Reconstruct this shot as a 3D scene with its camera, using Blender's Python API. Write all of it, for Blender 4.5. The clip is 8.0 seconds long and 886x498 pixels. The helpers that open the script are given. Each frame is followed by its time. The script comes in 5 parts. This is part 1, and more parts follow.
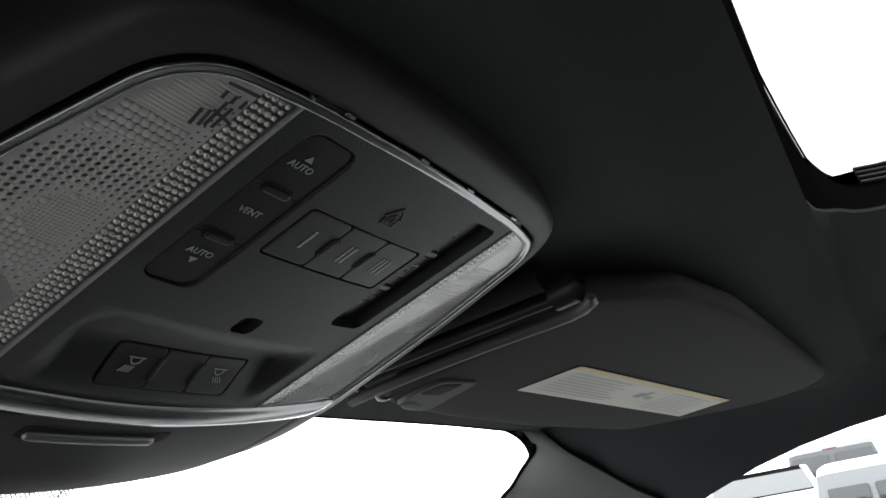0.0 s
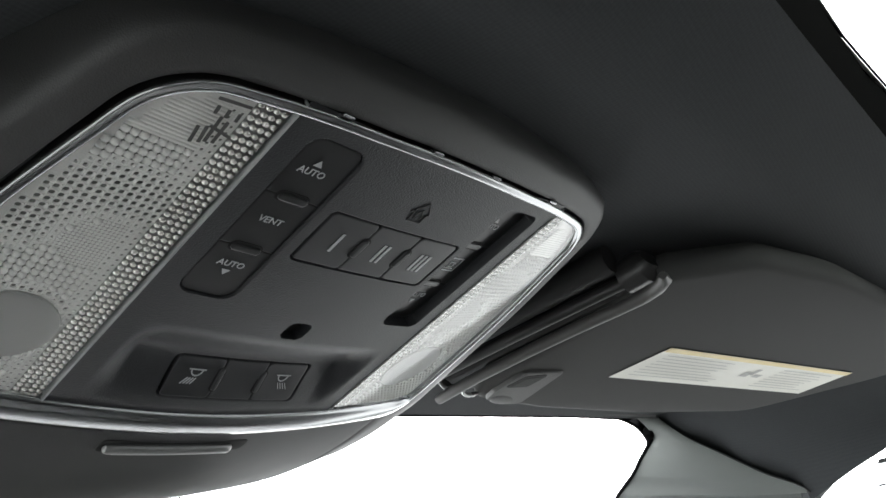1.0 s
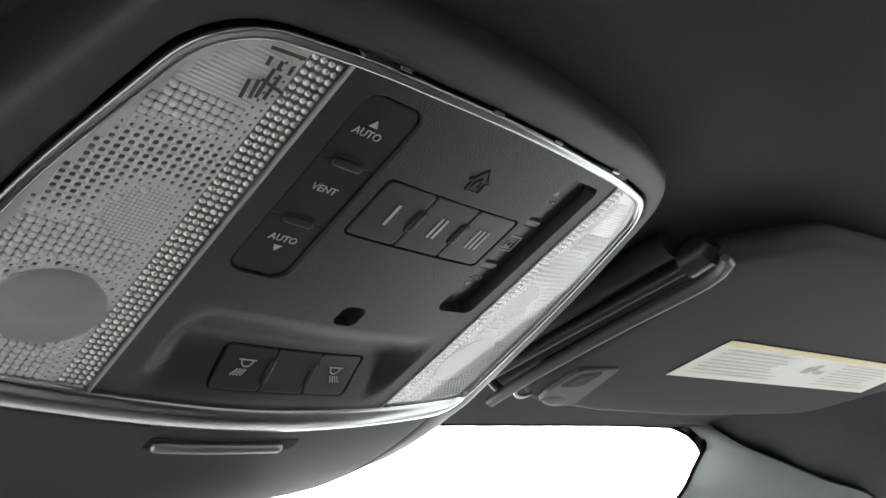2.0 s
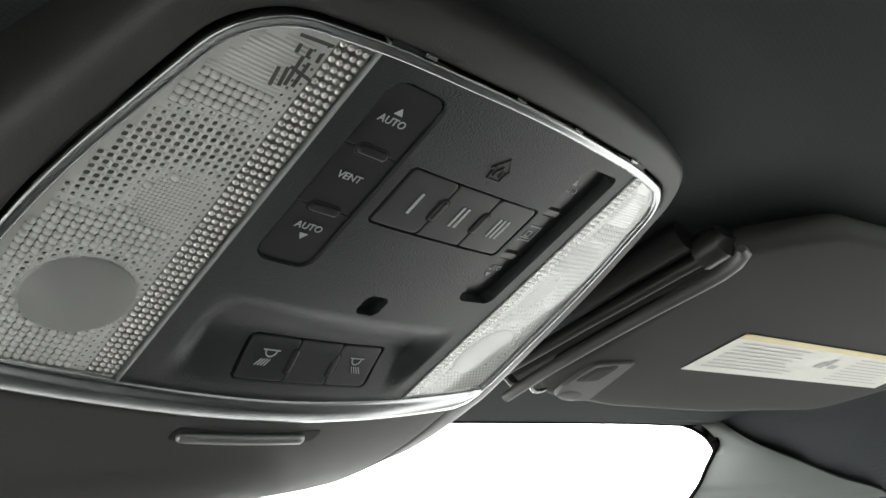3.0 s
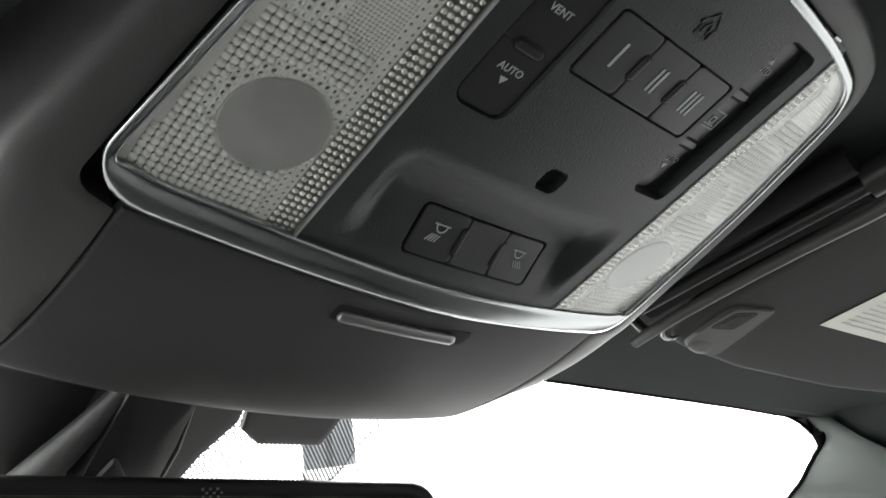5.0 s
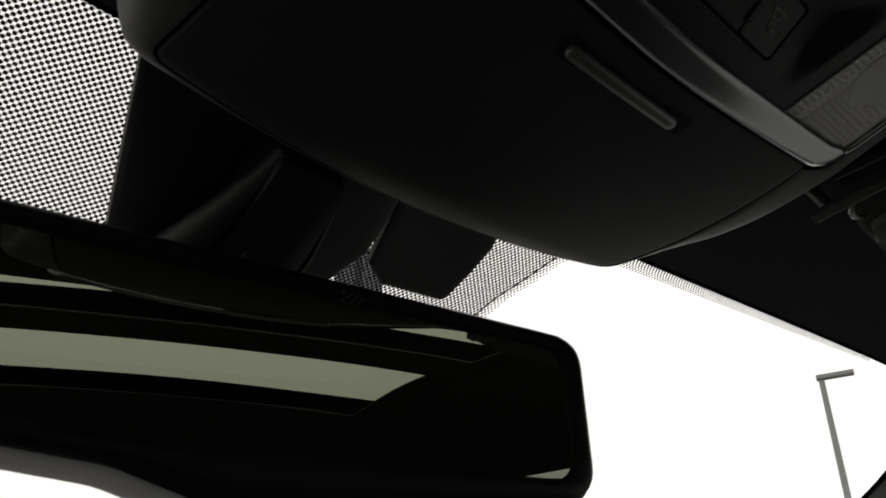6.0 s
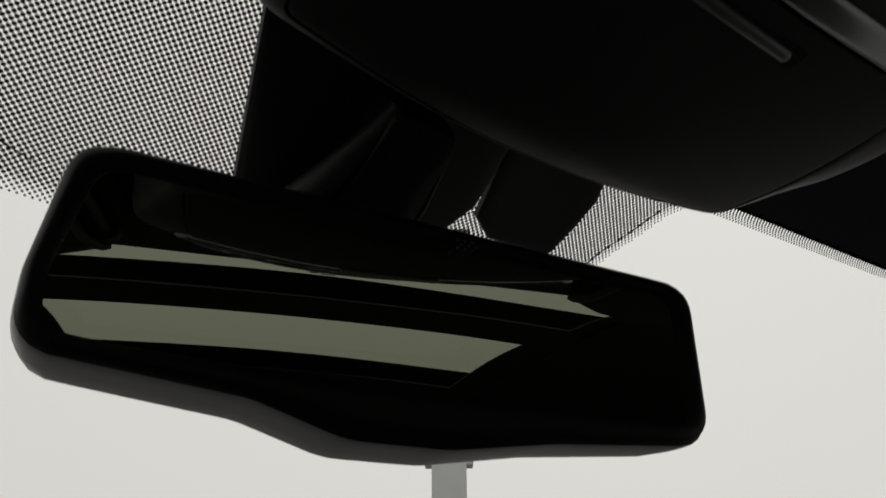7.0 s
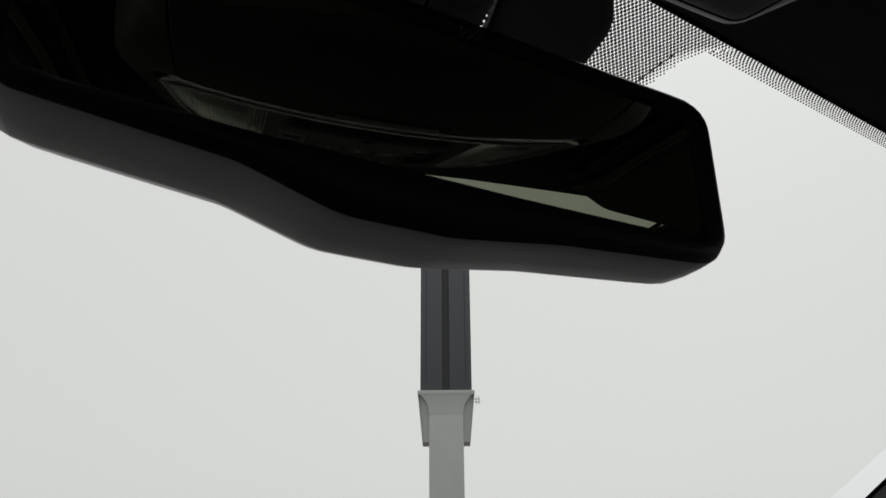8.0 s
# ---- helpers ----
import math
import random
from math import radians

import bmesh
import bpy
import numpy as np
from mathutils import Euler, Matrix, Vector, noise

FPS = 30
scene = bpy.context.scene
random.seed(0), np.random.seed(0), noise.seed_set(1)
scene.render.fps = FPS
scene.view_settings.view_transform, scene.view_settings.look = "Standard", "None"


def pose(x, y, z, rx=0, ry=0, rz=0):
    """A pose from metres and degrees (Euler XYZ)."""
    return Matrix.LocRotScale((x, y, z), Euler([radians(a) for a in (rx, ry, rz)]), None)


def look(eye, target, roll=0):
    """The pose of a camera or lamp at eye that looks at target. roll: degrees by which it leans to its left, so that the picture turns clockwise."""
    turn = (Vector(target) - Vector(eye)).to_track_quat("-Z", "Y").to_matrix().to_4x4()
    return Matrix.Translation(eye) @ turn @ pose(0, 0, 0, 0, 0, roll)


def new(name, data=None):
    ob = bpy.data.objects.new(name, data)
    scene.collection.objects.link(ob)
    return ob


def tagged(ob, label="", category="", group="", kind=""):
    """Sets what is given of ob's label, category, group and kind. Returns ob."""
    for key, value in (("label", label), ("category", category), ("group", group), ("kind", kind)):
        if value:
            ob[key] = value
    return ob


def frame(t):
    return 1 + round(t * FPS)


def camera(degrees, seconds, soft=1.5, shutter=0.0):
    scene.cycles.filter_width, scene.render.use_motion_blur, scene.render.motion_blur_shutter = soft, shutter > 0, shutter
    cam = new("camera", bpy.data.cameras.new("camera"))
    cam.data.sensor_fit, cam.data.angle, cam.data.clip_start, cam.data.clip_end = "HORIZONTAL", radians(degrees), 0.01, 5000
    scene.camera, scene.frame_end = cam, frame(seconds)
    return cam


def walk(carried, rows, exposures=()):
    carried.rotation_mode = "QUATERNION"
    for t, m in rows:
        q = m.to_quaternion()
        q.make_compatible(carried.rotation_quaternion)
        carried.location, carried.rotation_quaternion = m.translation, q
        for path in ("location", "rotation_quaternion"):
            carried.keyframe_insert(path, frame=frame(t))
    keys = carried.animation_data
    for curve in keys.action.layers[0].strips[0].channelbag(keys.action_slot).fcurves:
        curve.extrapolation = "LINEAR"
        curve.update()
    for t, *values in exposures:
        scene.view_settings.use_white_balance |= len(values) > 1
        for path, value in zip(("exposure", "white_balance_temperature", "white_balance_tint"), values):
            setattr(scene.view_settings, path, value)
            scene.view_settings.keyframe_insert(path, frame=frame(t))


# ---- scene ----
cam = camera(55.66, 8.0, shutter=0.14)
PATH = [
    (0, look((-0.2202, -0.1437, -0.1021), (0.6278, 0.2637, 0.2370), -10.08)),
    (0.5, look((-0.2121, -0.1623, -0.1039), (0.5833, 0.3304, 0.2491), -11.01)),
    (1, look((-0.2020, -0.1674, -0.1082), (0.5654, 0.3620, 0.2533), -11.99)),
    (1.5, look((-0.1924, -0.1531, -0.1125), (0.5583, 0.3855, 0.2702), -12.81)),
    (3, look((-0.1983, -0.1410, -0.1208), (0.5357, 0.4049, 0.2832), -13.59)),
    (3.5, look((-0.1990, -0.1347, -0.1243), (0.5304, 0.4114, 0.2876), -13.32)),
    (4, look((-0.2000, -0.1195, -0.1305), (0.5057, 0.4452, 0.2972), -12.46)),
    (4.2, look((-0.2001, -0.1163, -0.1323), (0.5006, 0.4513, 0.2999), -12.23)),
    (5.3, look((-0.2078, -0.0558, -0.1676), (0.4606, 0.5422, 0.2746), -7.06)),
    (5.5, look((-0.2015, -0.0314, -0.1796), (0.4558, 0.5773, 0.2647), -5.05)),
    (5.7, look((-0.1920, -0.0121, -0.1821), (0.4622, 0.6022, 0.2592), -3.90)),
    (5.9, look((-0.1954, 0.0025, -0.1860), (0.4668, 0.6147, 0.2461), -2.81)),
    (6, look((-0.1955, 0.0108, -0.1925), (0.4555, 0.6408, 0.2311), -1.86)),
    (6.1, look((-0.1939, 0.0130, -0.1972), (0.4370, 0.6664, 0.2214), -1.34)),
    (6.5, look((-0.204, 0.009, -0.194), (1.004, 1.381, 0.617), -0.5)),
    (6.7, look((-0.2155, 0.007, -0.192), (0.9735, 1.403, 0.606), -0.3)),
    (6.9, look((-0.214, 0.005, -0.1965), (0.965, 1.415, 0.5925), -1.2)),
    (7, look((-0.206, 0.015, -0.209), (0.955, 1.429, 0.6), -0.5)),
    (7.2, look((-0.1921, 0.0330, -0.2180), (0.3840, 0.7491, 0.1761), -0.74)),
    (7.5, look((-0.187, 0.037, -0.233), (0.959, 1.48, 0.543), -0.4)),
    (7.7, look((-0.1826, 0.0512, -0.2393), (0.4008, 0.7669, 0.1446), -1.46)),
    (8, look((-0.1748, 0.0564, -0.2671), (0.4127, 0.7682, 0.1178), -0.43)),
]
walk(cam, PATH, [(0.0, 2.85, 6250, 10), (0.5, 3.65, 6250, 10), (1.0, 4.15, 6250, 10), (1.7, 4.2, 6250, 9), (2.8, 4.3, 6450, 9), (4.2, 4.35, 6450, 9), (5.3, 3.3, 6400, 9), (5.6, 2.15, 6450, 10),
                 (6.0, 0.45, 6750, 12), (6.2, -0.05, 6850, 13), (6.5, -0.25, 6850, 13), (7.0, -0.22, 6750, 11), (7.3, -0.2, 6600, 9), (8.0, -0.22, 6450, 9)])

# ---------------------------------------------------------------- light
world = bpy.data.worlds.new("overcast_sky")
scene.world = world
world.use_nodes = True
wn, wl = world.node_tree.nodes, world.node_tree.links
wn.clear()
sky = wn.new("ShaderNodeTexSky")
sky.sky_type = "NISHITA"
sky.sun_disc = False
sky.sun_elevation, sky.sun_rotation = radians(48), radians(60)
grey = wn.new("ShaderNodeHueSaturation")
grey.inputs["Saturation"].default_value = 0.12
cloud = wn.new("ShaderNodeMix")
cloud.data_type = "RGBA"
cloud.inputs[0].default_value = 0.8
# the overcast sky is brighter overhead than at the horizon
aim = wn.new("ShaderNodeTexCoord")
split = wn.new("ShaderNodeSeparateXYZ")
wl.new(aim.outputs["Generated"], split.inputs[0])
rise = wn.new("ShaderNodeMapRange")
rise.inputs["To Min"].default_value, rise.inputs["To Max"].default_value = 0.94, 1.30
wl.new(split.outputs[2], rise.inputs["Value"])
dome = wn.new("ShaderNodeVectorMath")
dome.operation = "SCALE"
dome.inputs[0].default_value = (8.75, 8.8, 8.7)
wl.new(rise.outputs[0], dome.inputs["Scale"])
wl.new(dome.outputs[0], cloud.inputs[7])
back = wn.new("ShaderNodeBackground")
back.inputs["Strength"].default_value = 0.10
wout = wn.new("ShaderNodeOutputWorld")
wl.new(sky.outputs[0], grey.inputs["Color"])
wl.new(grey.outputs[0], cloud.inputs[6])
wl.new(cloud.outputs[2], back.inputs["Color"])
wl.new(back.outputs[0], wout.inputs["Surface"])

sun_data = bpy.data.lights.new("sun", "SUN")
sun_data.energy, sun_data.angle, sun_data.color = 1.0, radians(20), (1.0, 0.97, 0.93)
sun = new("sun", sun_data)
sun.matrix_world = look((6, 3.5, 8), (0, 0, 0))

# ---------------------------------------------------------------- materials


def material(name, base, rough=0.5, metal=0.0, spec=0.5, var=0.15, grain=400.0, bump=0.0, broad=12.0,
             rough_var=0.1, transmission=0.0, coat=0.0, kind="noise"):
    m = bpy.data.materials.new(name)
    m.use_nodes = True
    n, l = m.node_tree.nodes, m.node_tree.links
    b = n["Principled BSDF"]
    b.inputs["Roughness"].default_value = rough
    b.inputs["Metallic"].default_value = metal
    b.inputs["Specular IOR Level"].default_value = spec
    b.inputs["Transmission Weight"].default_value = transmission
    b.inputs["Coat Weight"].default_value = coat
    b.inputs["IOR"].default_value = 1.49
    co = n.new("ShaderNodeTexCoord")
    fine = n.new("ShaderNodeTexNoise")
    fine.inputs["Scale"].default_value, fine.inputs["Detail"].default_value = grain, 3
    wide = n.new("ShaderNodeTexNoise")
    wide.inputs["Scale"].default_value, wide.inputs["Detail"].default_value = broad, 4
    l.new(co.outputs["Object"], fine.inputs["Vector"])
    l.new(co.outputs["Object"], wide.inputs["Vector"])
    mix = n.new("ShaderNodeMix")
    mix.data_type = "RGBA"
    mix.inputs[6].default_value = (*[c * (1 - var) for c in base], 1)
    mix.inputs[7].default_value = (*[min(1, c * (1 + var)) for c in base], 1)
    add = n.new("ShaderNodeMath")
    add.operation = "MULTIPLY_ADD"
    add.inputs[1].default_value = 0.4
    l.new(fine.outputs["Fac"], add.inputs[0])
    half = n.new("ShaderNodeMath")
    half.operation = "MULTIPLY"
    half.inputs[1].default_value = 0.6
    l.new(wide.outputs["Fac"], half.inputs[0])
    l.new(half.outputs[0], add.inputs[2])
    l.new(add.outputs[0], mix.inputs[0])
    l.new(mix.outputs[2], b.inputs["Base Color"])
    rr = n.new("ShaderNodeMapRange")
    rr.inputs["To Min"].default_value = max(0.0, rough - rough_var)
    rr.inputs["To Max"].default_value = min(1.0, rough + rough_var)
    l.new(wide.outputs["Fac"], rr.inputs["Value"])
    l.new(rr.outputs[0], b.inputs["Roughness"])
    if bump:
        bp = n.new("ShaderNodeBump")
        bp.inputs["Strength"].default_value = bump
        bp.inputs["Distance"].default_value = 0.0004
        if kind == "weave":
            # crossed threads, grain of them a metre
            turn = n.new("ShaderNodeMapping")
            turn.inputs["Rotation"].default_value = (0, 0, radians(38))
            l.new(co.outputs["Object"], turn.inputs["Vector"])
            axes = n.new("ShaderNodeSeparateXYZ")
            l.new(turn.outputs[0], axes.inputs[0])
            waves = []
            for k in range(2):
                scale = n.new("ShaderNodeMath")
                scale.operation = "MULTIPLY"
                scale.inputs[1].default_value = grain * math.pi
                l.new(axes.outputs[k], scale.inputs[0])
                wave = n.new("ShaderNodeMath")
                wave.operation = "SINE"
                l.new(scale.outputs[0], wave.inputs[0])
                waves.append(wave)
            cross = n.new("ShaderNodeMath")
            cross.operation = "MULTIPLY"
            l.new(waves[0].outputs[0], cross.inputs[0])
            l.new(waves[1].outputs[0], cross.inputs[1])
            cloth = n.new("ShaderNodeMath")
            cloth.operation = "MULTIPLY_ADD"
            cloth.inputs[1].default_value = 0.6
            l.new(cross.outputs[0], cloth.inputs[0])
            l.new(fine.outputs["Fac"], cloth.inputs[2])
            l.new(cloth.outputs[0], bp.inputs["Height"])
            bp.inputs["Distance"].default_value = 0.0006
            tone = n.new("ShaderNodeMapRange")
            tone.inputs["From Min"].default_value, tone.inputs["From Max"].default_value = -0.1, 1.1
            tone.inputs["To Min"].default_value, tone.inputs["To Max"].default_value = 0.92, 1.08
            l.new(cloth.outputs[0], tone.inputs["Value"])
            thread = n.new("ShaderNodeVectorMath")
            thread.operation = "SCALE"
            l.new(mix.outputs[2], thread.inputs[0])
            l.new(tone.outputs[0], thread.inputs["Scale"])
            l.new(thread.outputs[0], b.inputs["Base Color"])
        elif kind == "leather":
            vo = n.new("ShaderNodeTexVoronoi")
            vo.inputs["Scale"].default_value = grain
            l.new(co.outputs["Object"], vo.inputs["Vector"])
            l.new(vo.outputs["Distance"], bp.inputs["Height"])
        else:
            l.new(fine.outputs["Fac"], bp.inputs["Height"])
        l.new(bp.outputs["Normal"], b.inputs["Normal"])
    return m


M_PANEL = material("grained_black_plastic", (0.0148, 0.016, 0.0184), 0.42, spec=0.38, bump=0.3, grain=1800, kind="leather")
M_HOUSING = material("soft_grey_black_plastic", (0.039, 0.039, 0.0385), 0.5, bump=0.14, grain=1900, kind="leather")
M_DOOR = material("satin_black_plastic", (0.032, 0.0325, 0.0336), 0.58, spec=0.28, bump=0.25, grain=2200, kind="leather")
M_BUTTON = material("black_button_plastic", (0.0155, 0.016, 0.018), 0.4, bump=0.15, grain=2500)
M_KEY = material("smooth_black_key_plastic", (0.0085, 0.0088, 0.0095), 0.36, bump=0.06, grain=2500)
M_GAP = material("dark_gap", (0.006, 0.006, 0.006), 0.8)
M_CHROME = material("bright_chrome", (0.345, 0.352, 0.36), 0.18, metal=1.0, var=0.05, rough_var=0.06)
M_SATIN = material("satin_silver_plastic", (0.24, 0.24, 0.24), 0.28, metal=0.6, var=0.1)
M_LENS = material("prism_lens_back", (0.76, 0.755, 0.735), 0.2, metal=0.1, var=0.08, broad=55)
M_BULB = material("frosted_lamp_window", (0.42, 0.43, 0.43), 0.32, metal=0.5, var=0.12, broad=45, grain=700, rough_var=0.15)
M_CORE = material("painted_prism_dark", (0.15, 0.15, 0.142), 0.25, var=0.35)
M_BEAD = material("bright_edge_beads", (0.84, 0.83, 0.80), 0.17, metal=0.85, var=0.06)
M_FROST = material("frosted_clear_plastic", (0.88, 0.88, 0.87), 0.42, var=0.06, broad=120, transmission=0.68)
M_TRAY = material("lamp_reflector", (0.6, 0.6, 0.58), 0.35, metal=0.3, var=0.1)
M_INK = material("light_grey_legend", (0.44, 0.45, 0.46), 0.6, var=0.05)
M_SMOKE = material("black_moulded_mark", (0.012, 0.012, 0.012), 0.25)
M_MARK = material("smoky_lens_mark", (0.06, 0.06, 0.058), 0.4, var=0.4, broad=300)
M_FABRIC = material("charcoal_headliner_fabric", (0.0365, 0.039, 0.041), 0.95, spec=0.2, bump=0.13, var=0.3, grain=820, kind="weave")
M_VISOR = material("charcoal_visor_cloth", (0.047, 0.0475, 0.0465), 0.92, spec=0.2, bump=0.5, var=0.3, grain=1500)
M_VPLASTIC = material("grey_visor_plastic", (0.075, 0.075, 0.073), 0.42, bump=0.2, grain=1500)
M_TAB = material("grey_visor_tab", (0.049, 0.049, 0.048), 0.65, bump=0.5, grain=1300)
M_ROD = material("black_rod_plastic", (0.02, 0.02, 0.02), 0.35)
M_PAPER = material("white_label_film", (0.66, 0.65, 0.585), 0.45, var=0.08, broad=60)
M_YELLOW = material("faded_yellow_film", (0.62, 0.5, 0.2), 0.45, var=0.15, broad=40)
M_PRINT = material("grey_label_print", (0.40, 0.40, 0.38), 0.6)
M_PILLAR = material("grey_pillar_plastic", (0.085, 0.092, 0.088), 0.55, bump=0.3, grain=1400, kind="leather")
M_BEZEL = material("black_mirror_bezel", (0.008, 0.008, 0.008), 0.45, spec=0.3, bump=0.15, grain=1800)
M_MIRBODY = material("dark_grey_mirror_housing", (0.40, 0.40, 0.395), 0.42, bump=0.2, grain=1800)
M_MIRROR = material("tinted_mirror_glass", (0.66, 0.69, 0.545), 0.01, metal=1.0, var=0.01, rough_var=0.005)
M_FRIT = material("black_ceramic_frit", (0.006, 0.006, 0.006), 0.5)
M_SHROUD = material("black_shroud_plastic", (0.01, 0.01, 0.01), 0.5, bump=0.2, grain=1500)
# lighter copy of the shroud black, for lit parts of the mount
M_FLANK = material("lit_mount_plastic", (0.034, 0.035, 0.034), 0.5, bump=0.2, grain=1500)
M_RUBBER = material("black_rubber_seal", (0.004, 0.004, 0.004), 0.8, spec=0.0)
M_ALU = material("bare_grey_metal", (0.45, 0.46, 0.46), 0.35, metal=0.8)
M_TRIM = material("dark_cabin_trim", (0.06, 0.06, 0.06), 0.7, bump=0.2, grain=700)
M_ASPHALT = material("worn_asphalt_paving", (0.12, 0.12, 0.119), 0.85, bump=0.6, grain=60, broad=0.4, var=0.3)
M_POLE = material("galvanised_pole", (0.24, 0.245, 0.245), 0.5, metal=0.2, broad=3)
M_PALE = material("pale_painted_steel", (0.50, 0.51, 0.50), 0.45, broad=3)
M_SIGN = material("dark_grey_sign_panel", (0.085, 0.088, 0.098), 0.5, broad=2)
M_SIGNDARK = material("black_sign_slot", (0.03, 0.03, 0.035), 0.5)
M_WHITECAR = material("white_car_paint", (0.62, 0.63, 0.64), 0.3, coat=0.5, broad=2, var=0.06)
M_SILVERCAR = material("silver_car_paint", (0.11, 0.113, 0.12), 0.3, metal=0.4, coat=0.5, broad=2, var=0.08)
M_GREYCAR = material("grey_car_paint", (0.05, 0.052, 0.056), 0.4, metal=0.3, coat=0.5, broad=2, var=0.08)
M_CARGLASS = material("dark_car_glass", (0.02, 0.022, 0.024), 0.06, spec=0.6)
M_TYRE = material("black_tyre", (0.02, 0.02, 0.02), 0.85)
M_RED = material("red_lamp_lens", (0.16, 0.02, 0.02), 0.2)


def glass(name, tint, rough=0.0, gloss_min=0.04, gloss_max=0.6, power=5):
    m = bpy.data.materials.new(name)
    m.use_nodes = True
    n, l = m.node_tree.nodes, m.node_tree.links
    n.clear()
    out = n.new("ShaderNodeOutputMaterial")
    clear = n.new("ShaderNodeBsdfTransparent")
    clear.inputs["Color"].default_value = (*tint, 1)
    gloss = n.new("ShaderNodeBsdfGlossy")
    gloss.inputs["Roughness"].default_value = rough
    lw = n.new("ShaderNodeLayerWeight")
    pw = n.new("ShaderNodeMath")
    pw.operation = "POWER"
    pw.inputs[1].default_value = power
    fr = n.new("ShaderNodeMath")
    fr.operation = "MULTIPLY_ADD"
    fr.inputs[1].default_value, fr.inputs[2].default_value = gloss_max, gloss_min
    l.new(lw.outputs["Facing"], pw.inputs[0])
    l.new(pw.outputs[0], fr.inputs[0])
    mx = n.new("ShaderNodeMixShader")
    l.new(fr.outputs[0], mx.inputs[0])
    l.new(clear.outputs[0], mx.inputs[1])
    l.new(gloss.outputs[0], mx.inputs[2])
    l.new(mx.outputs[0], out.inputs["Surface"])
    return m


M_COVER = glass("clear_lens_cover", (0.97, 0.97, 0.965), 0.07, 0.04, 0.55, 3.6)
M_WINDSCREEN = glass("windscreen_glass", (0.93, 0.93, 0.91), 0.0, 0.012, 0.12)
M_ROOFGLASS = glass("tinted_roof_glass", (0.27, 0.28, 0.258))
M_SIDEGLASS = glass("clear_side_glass", (0.88, 0.89, 0.87), 0.0, 0.03, 0.5)
# left front pane's tint is made up, dimming light from that side
M_LEFTDIM = glass("left_dimming_glass", (0.52, 0.53, 0.51), 0.0, 0.03, 0.5)
# unseen rear panes, with a dark tint added to cut cabin light
M_REARDIM = glass("rear_dimming_glass", (0.20, 0.205, 0.20), 0.0, 0.03, 0.5)

# ---------------------------------------------------------------- mesh tools


def empty(name, matrix=None, label="", category="", group="", kind=""):
    ob = new(name)
    if matrix is not None:
        ob.matrix_world = matrix
    return tagged(ob, label, category, group, kind)


def part(name, bm, mat, parent=None, label="", smooth=True, angle=35.0):
    """Link a bmesh as one mesh object under a thing or a part."""
    bmesh.ops.recalc_face_normals(bm, faces=bm.faces)
    if smooth:
        lim = radians(angle)
        for fa in bm.faces:
            fa.smooth = True
        for e in bm.edges:
            if len(e.link_faces) == 2 and e.calc_face_angle(0) > lim:
                e.smooth = False
    me = bpy.data.meshes.new(name)
    bm.to_mesh(me)
    bm.free()
    me.materials.append(mat)
    ob = new(name, me)
    if parent is not None:
        ob.parent = parent
    return tagged(ob, label)


def fillet(verts, steps=7):
    """A closed outline from corners (x, y, radius), each rounded by an arc."""
    out, n = [], len(verts)
    for i in range(n):
        p = Vector(verts[i][:2])
        a, b = Vector(verts[i - 1][:2]), Vector(verts[(i + 1) % n][:2])
        u, v = (a - p).normalized(), (b - p).normalized()
        r = verts[i][2]
        half = u.angle(v) / 2
        if r <= 0 or half > radians(89.6):
            out.append(p)
            continue
        cut = min(r / math.tan(half), 0.49 * (a - p).length, 0.49 * (b - p).length)
        r = cut * math.tan(half)
        c = p + (u + v).normalized() * (r / math.sin(half))
        s, e = p + u * cut - c, p + v * cut - c
        turn = s.angle_signed(e) if s.length > 0 else 0
        for k in range(steps + 1):
            q = s.copy()
            q.rotate(Matrix.Rotation(-turn * k / steps, 2))
            out.append(c + q)
    return out


def mirrored(half):
    """Corners of the right half, from front to rear, joined with their mirror images."""
    return list(half) + [(-x, y, r) for x, y, r in reversed(half) if abs(x) > 1e-9]


def radial(outline, c, n=240, grow=0.0):
    """Points of an outline at even angles round c."""
    pts = [Vector(p) - Vector(c) for p in outline]
    res = []
    for k in range(n):
        a = 2 * math.pi * k / n
        d = Vector((math.cos(a), math.sin(a)))
        best = 0.0
        for i in range(len(pts)):
            p, q = pts[i - 1], pts[i]
            e = q - p
            den = d.x * e.y - d.y * e.x
            if abs(den) < 1e-12:
                continue
            t = (p.x * e.y - p.y * e.x) / den
            s = (p.x * d.y - p.y * d.x) / den
            if -1e-6 <= s <= 1 + 1e-6 and t > best:
                best = t
        res.append(Vector(c) + d * (best + grow))
    return res


def loft(loops, cap_first=False, cap_last=False, closed=True):
    bm = bmesh.new()
    rows = [[bm.verts.new(p) for p in lp] for lp in loops]
    n = len(rows[0])
    for a, b in zip(rows, rows[1:]):
        for i in range(n if closed else n - 1):
            j = (i + 1) % n
            bm.faces.new((a[i], a[j], b[j], b[i]))
    if cap_first:
        bm.faces.new(rows[0])
    if cap_last:
        bm.faces.new(rows[-1])
    return bm


def sheet(fn, us, vs):
    """A grid sheet: fn(u, v) gives a place, or None for a hole."""
    bm = bmesh.new()
    g = [[None] * len(vs) for _ in us]
    for i, u in enumerate(us):
        for j, v in enumerate(vs):
            p = fn(u, v)
            if p is not None:
                g[i][j] = bm.verts.new(p)
    for i in range(len(us) - 1):
        for j in range(len(vs) - 1):
            q = (g[i][j], g[i + 1][j], g[i + 1][j + 1], g[i][j + 1])
            if all(q):
                bm.faces.new(q)
    return bm


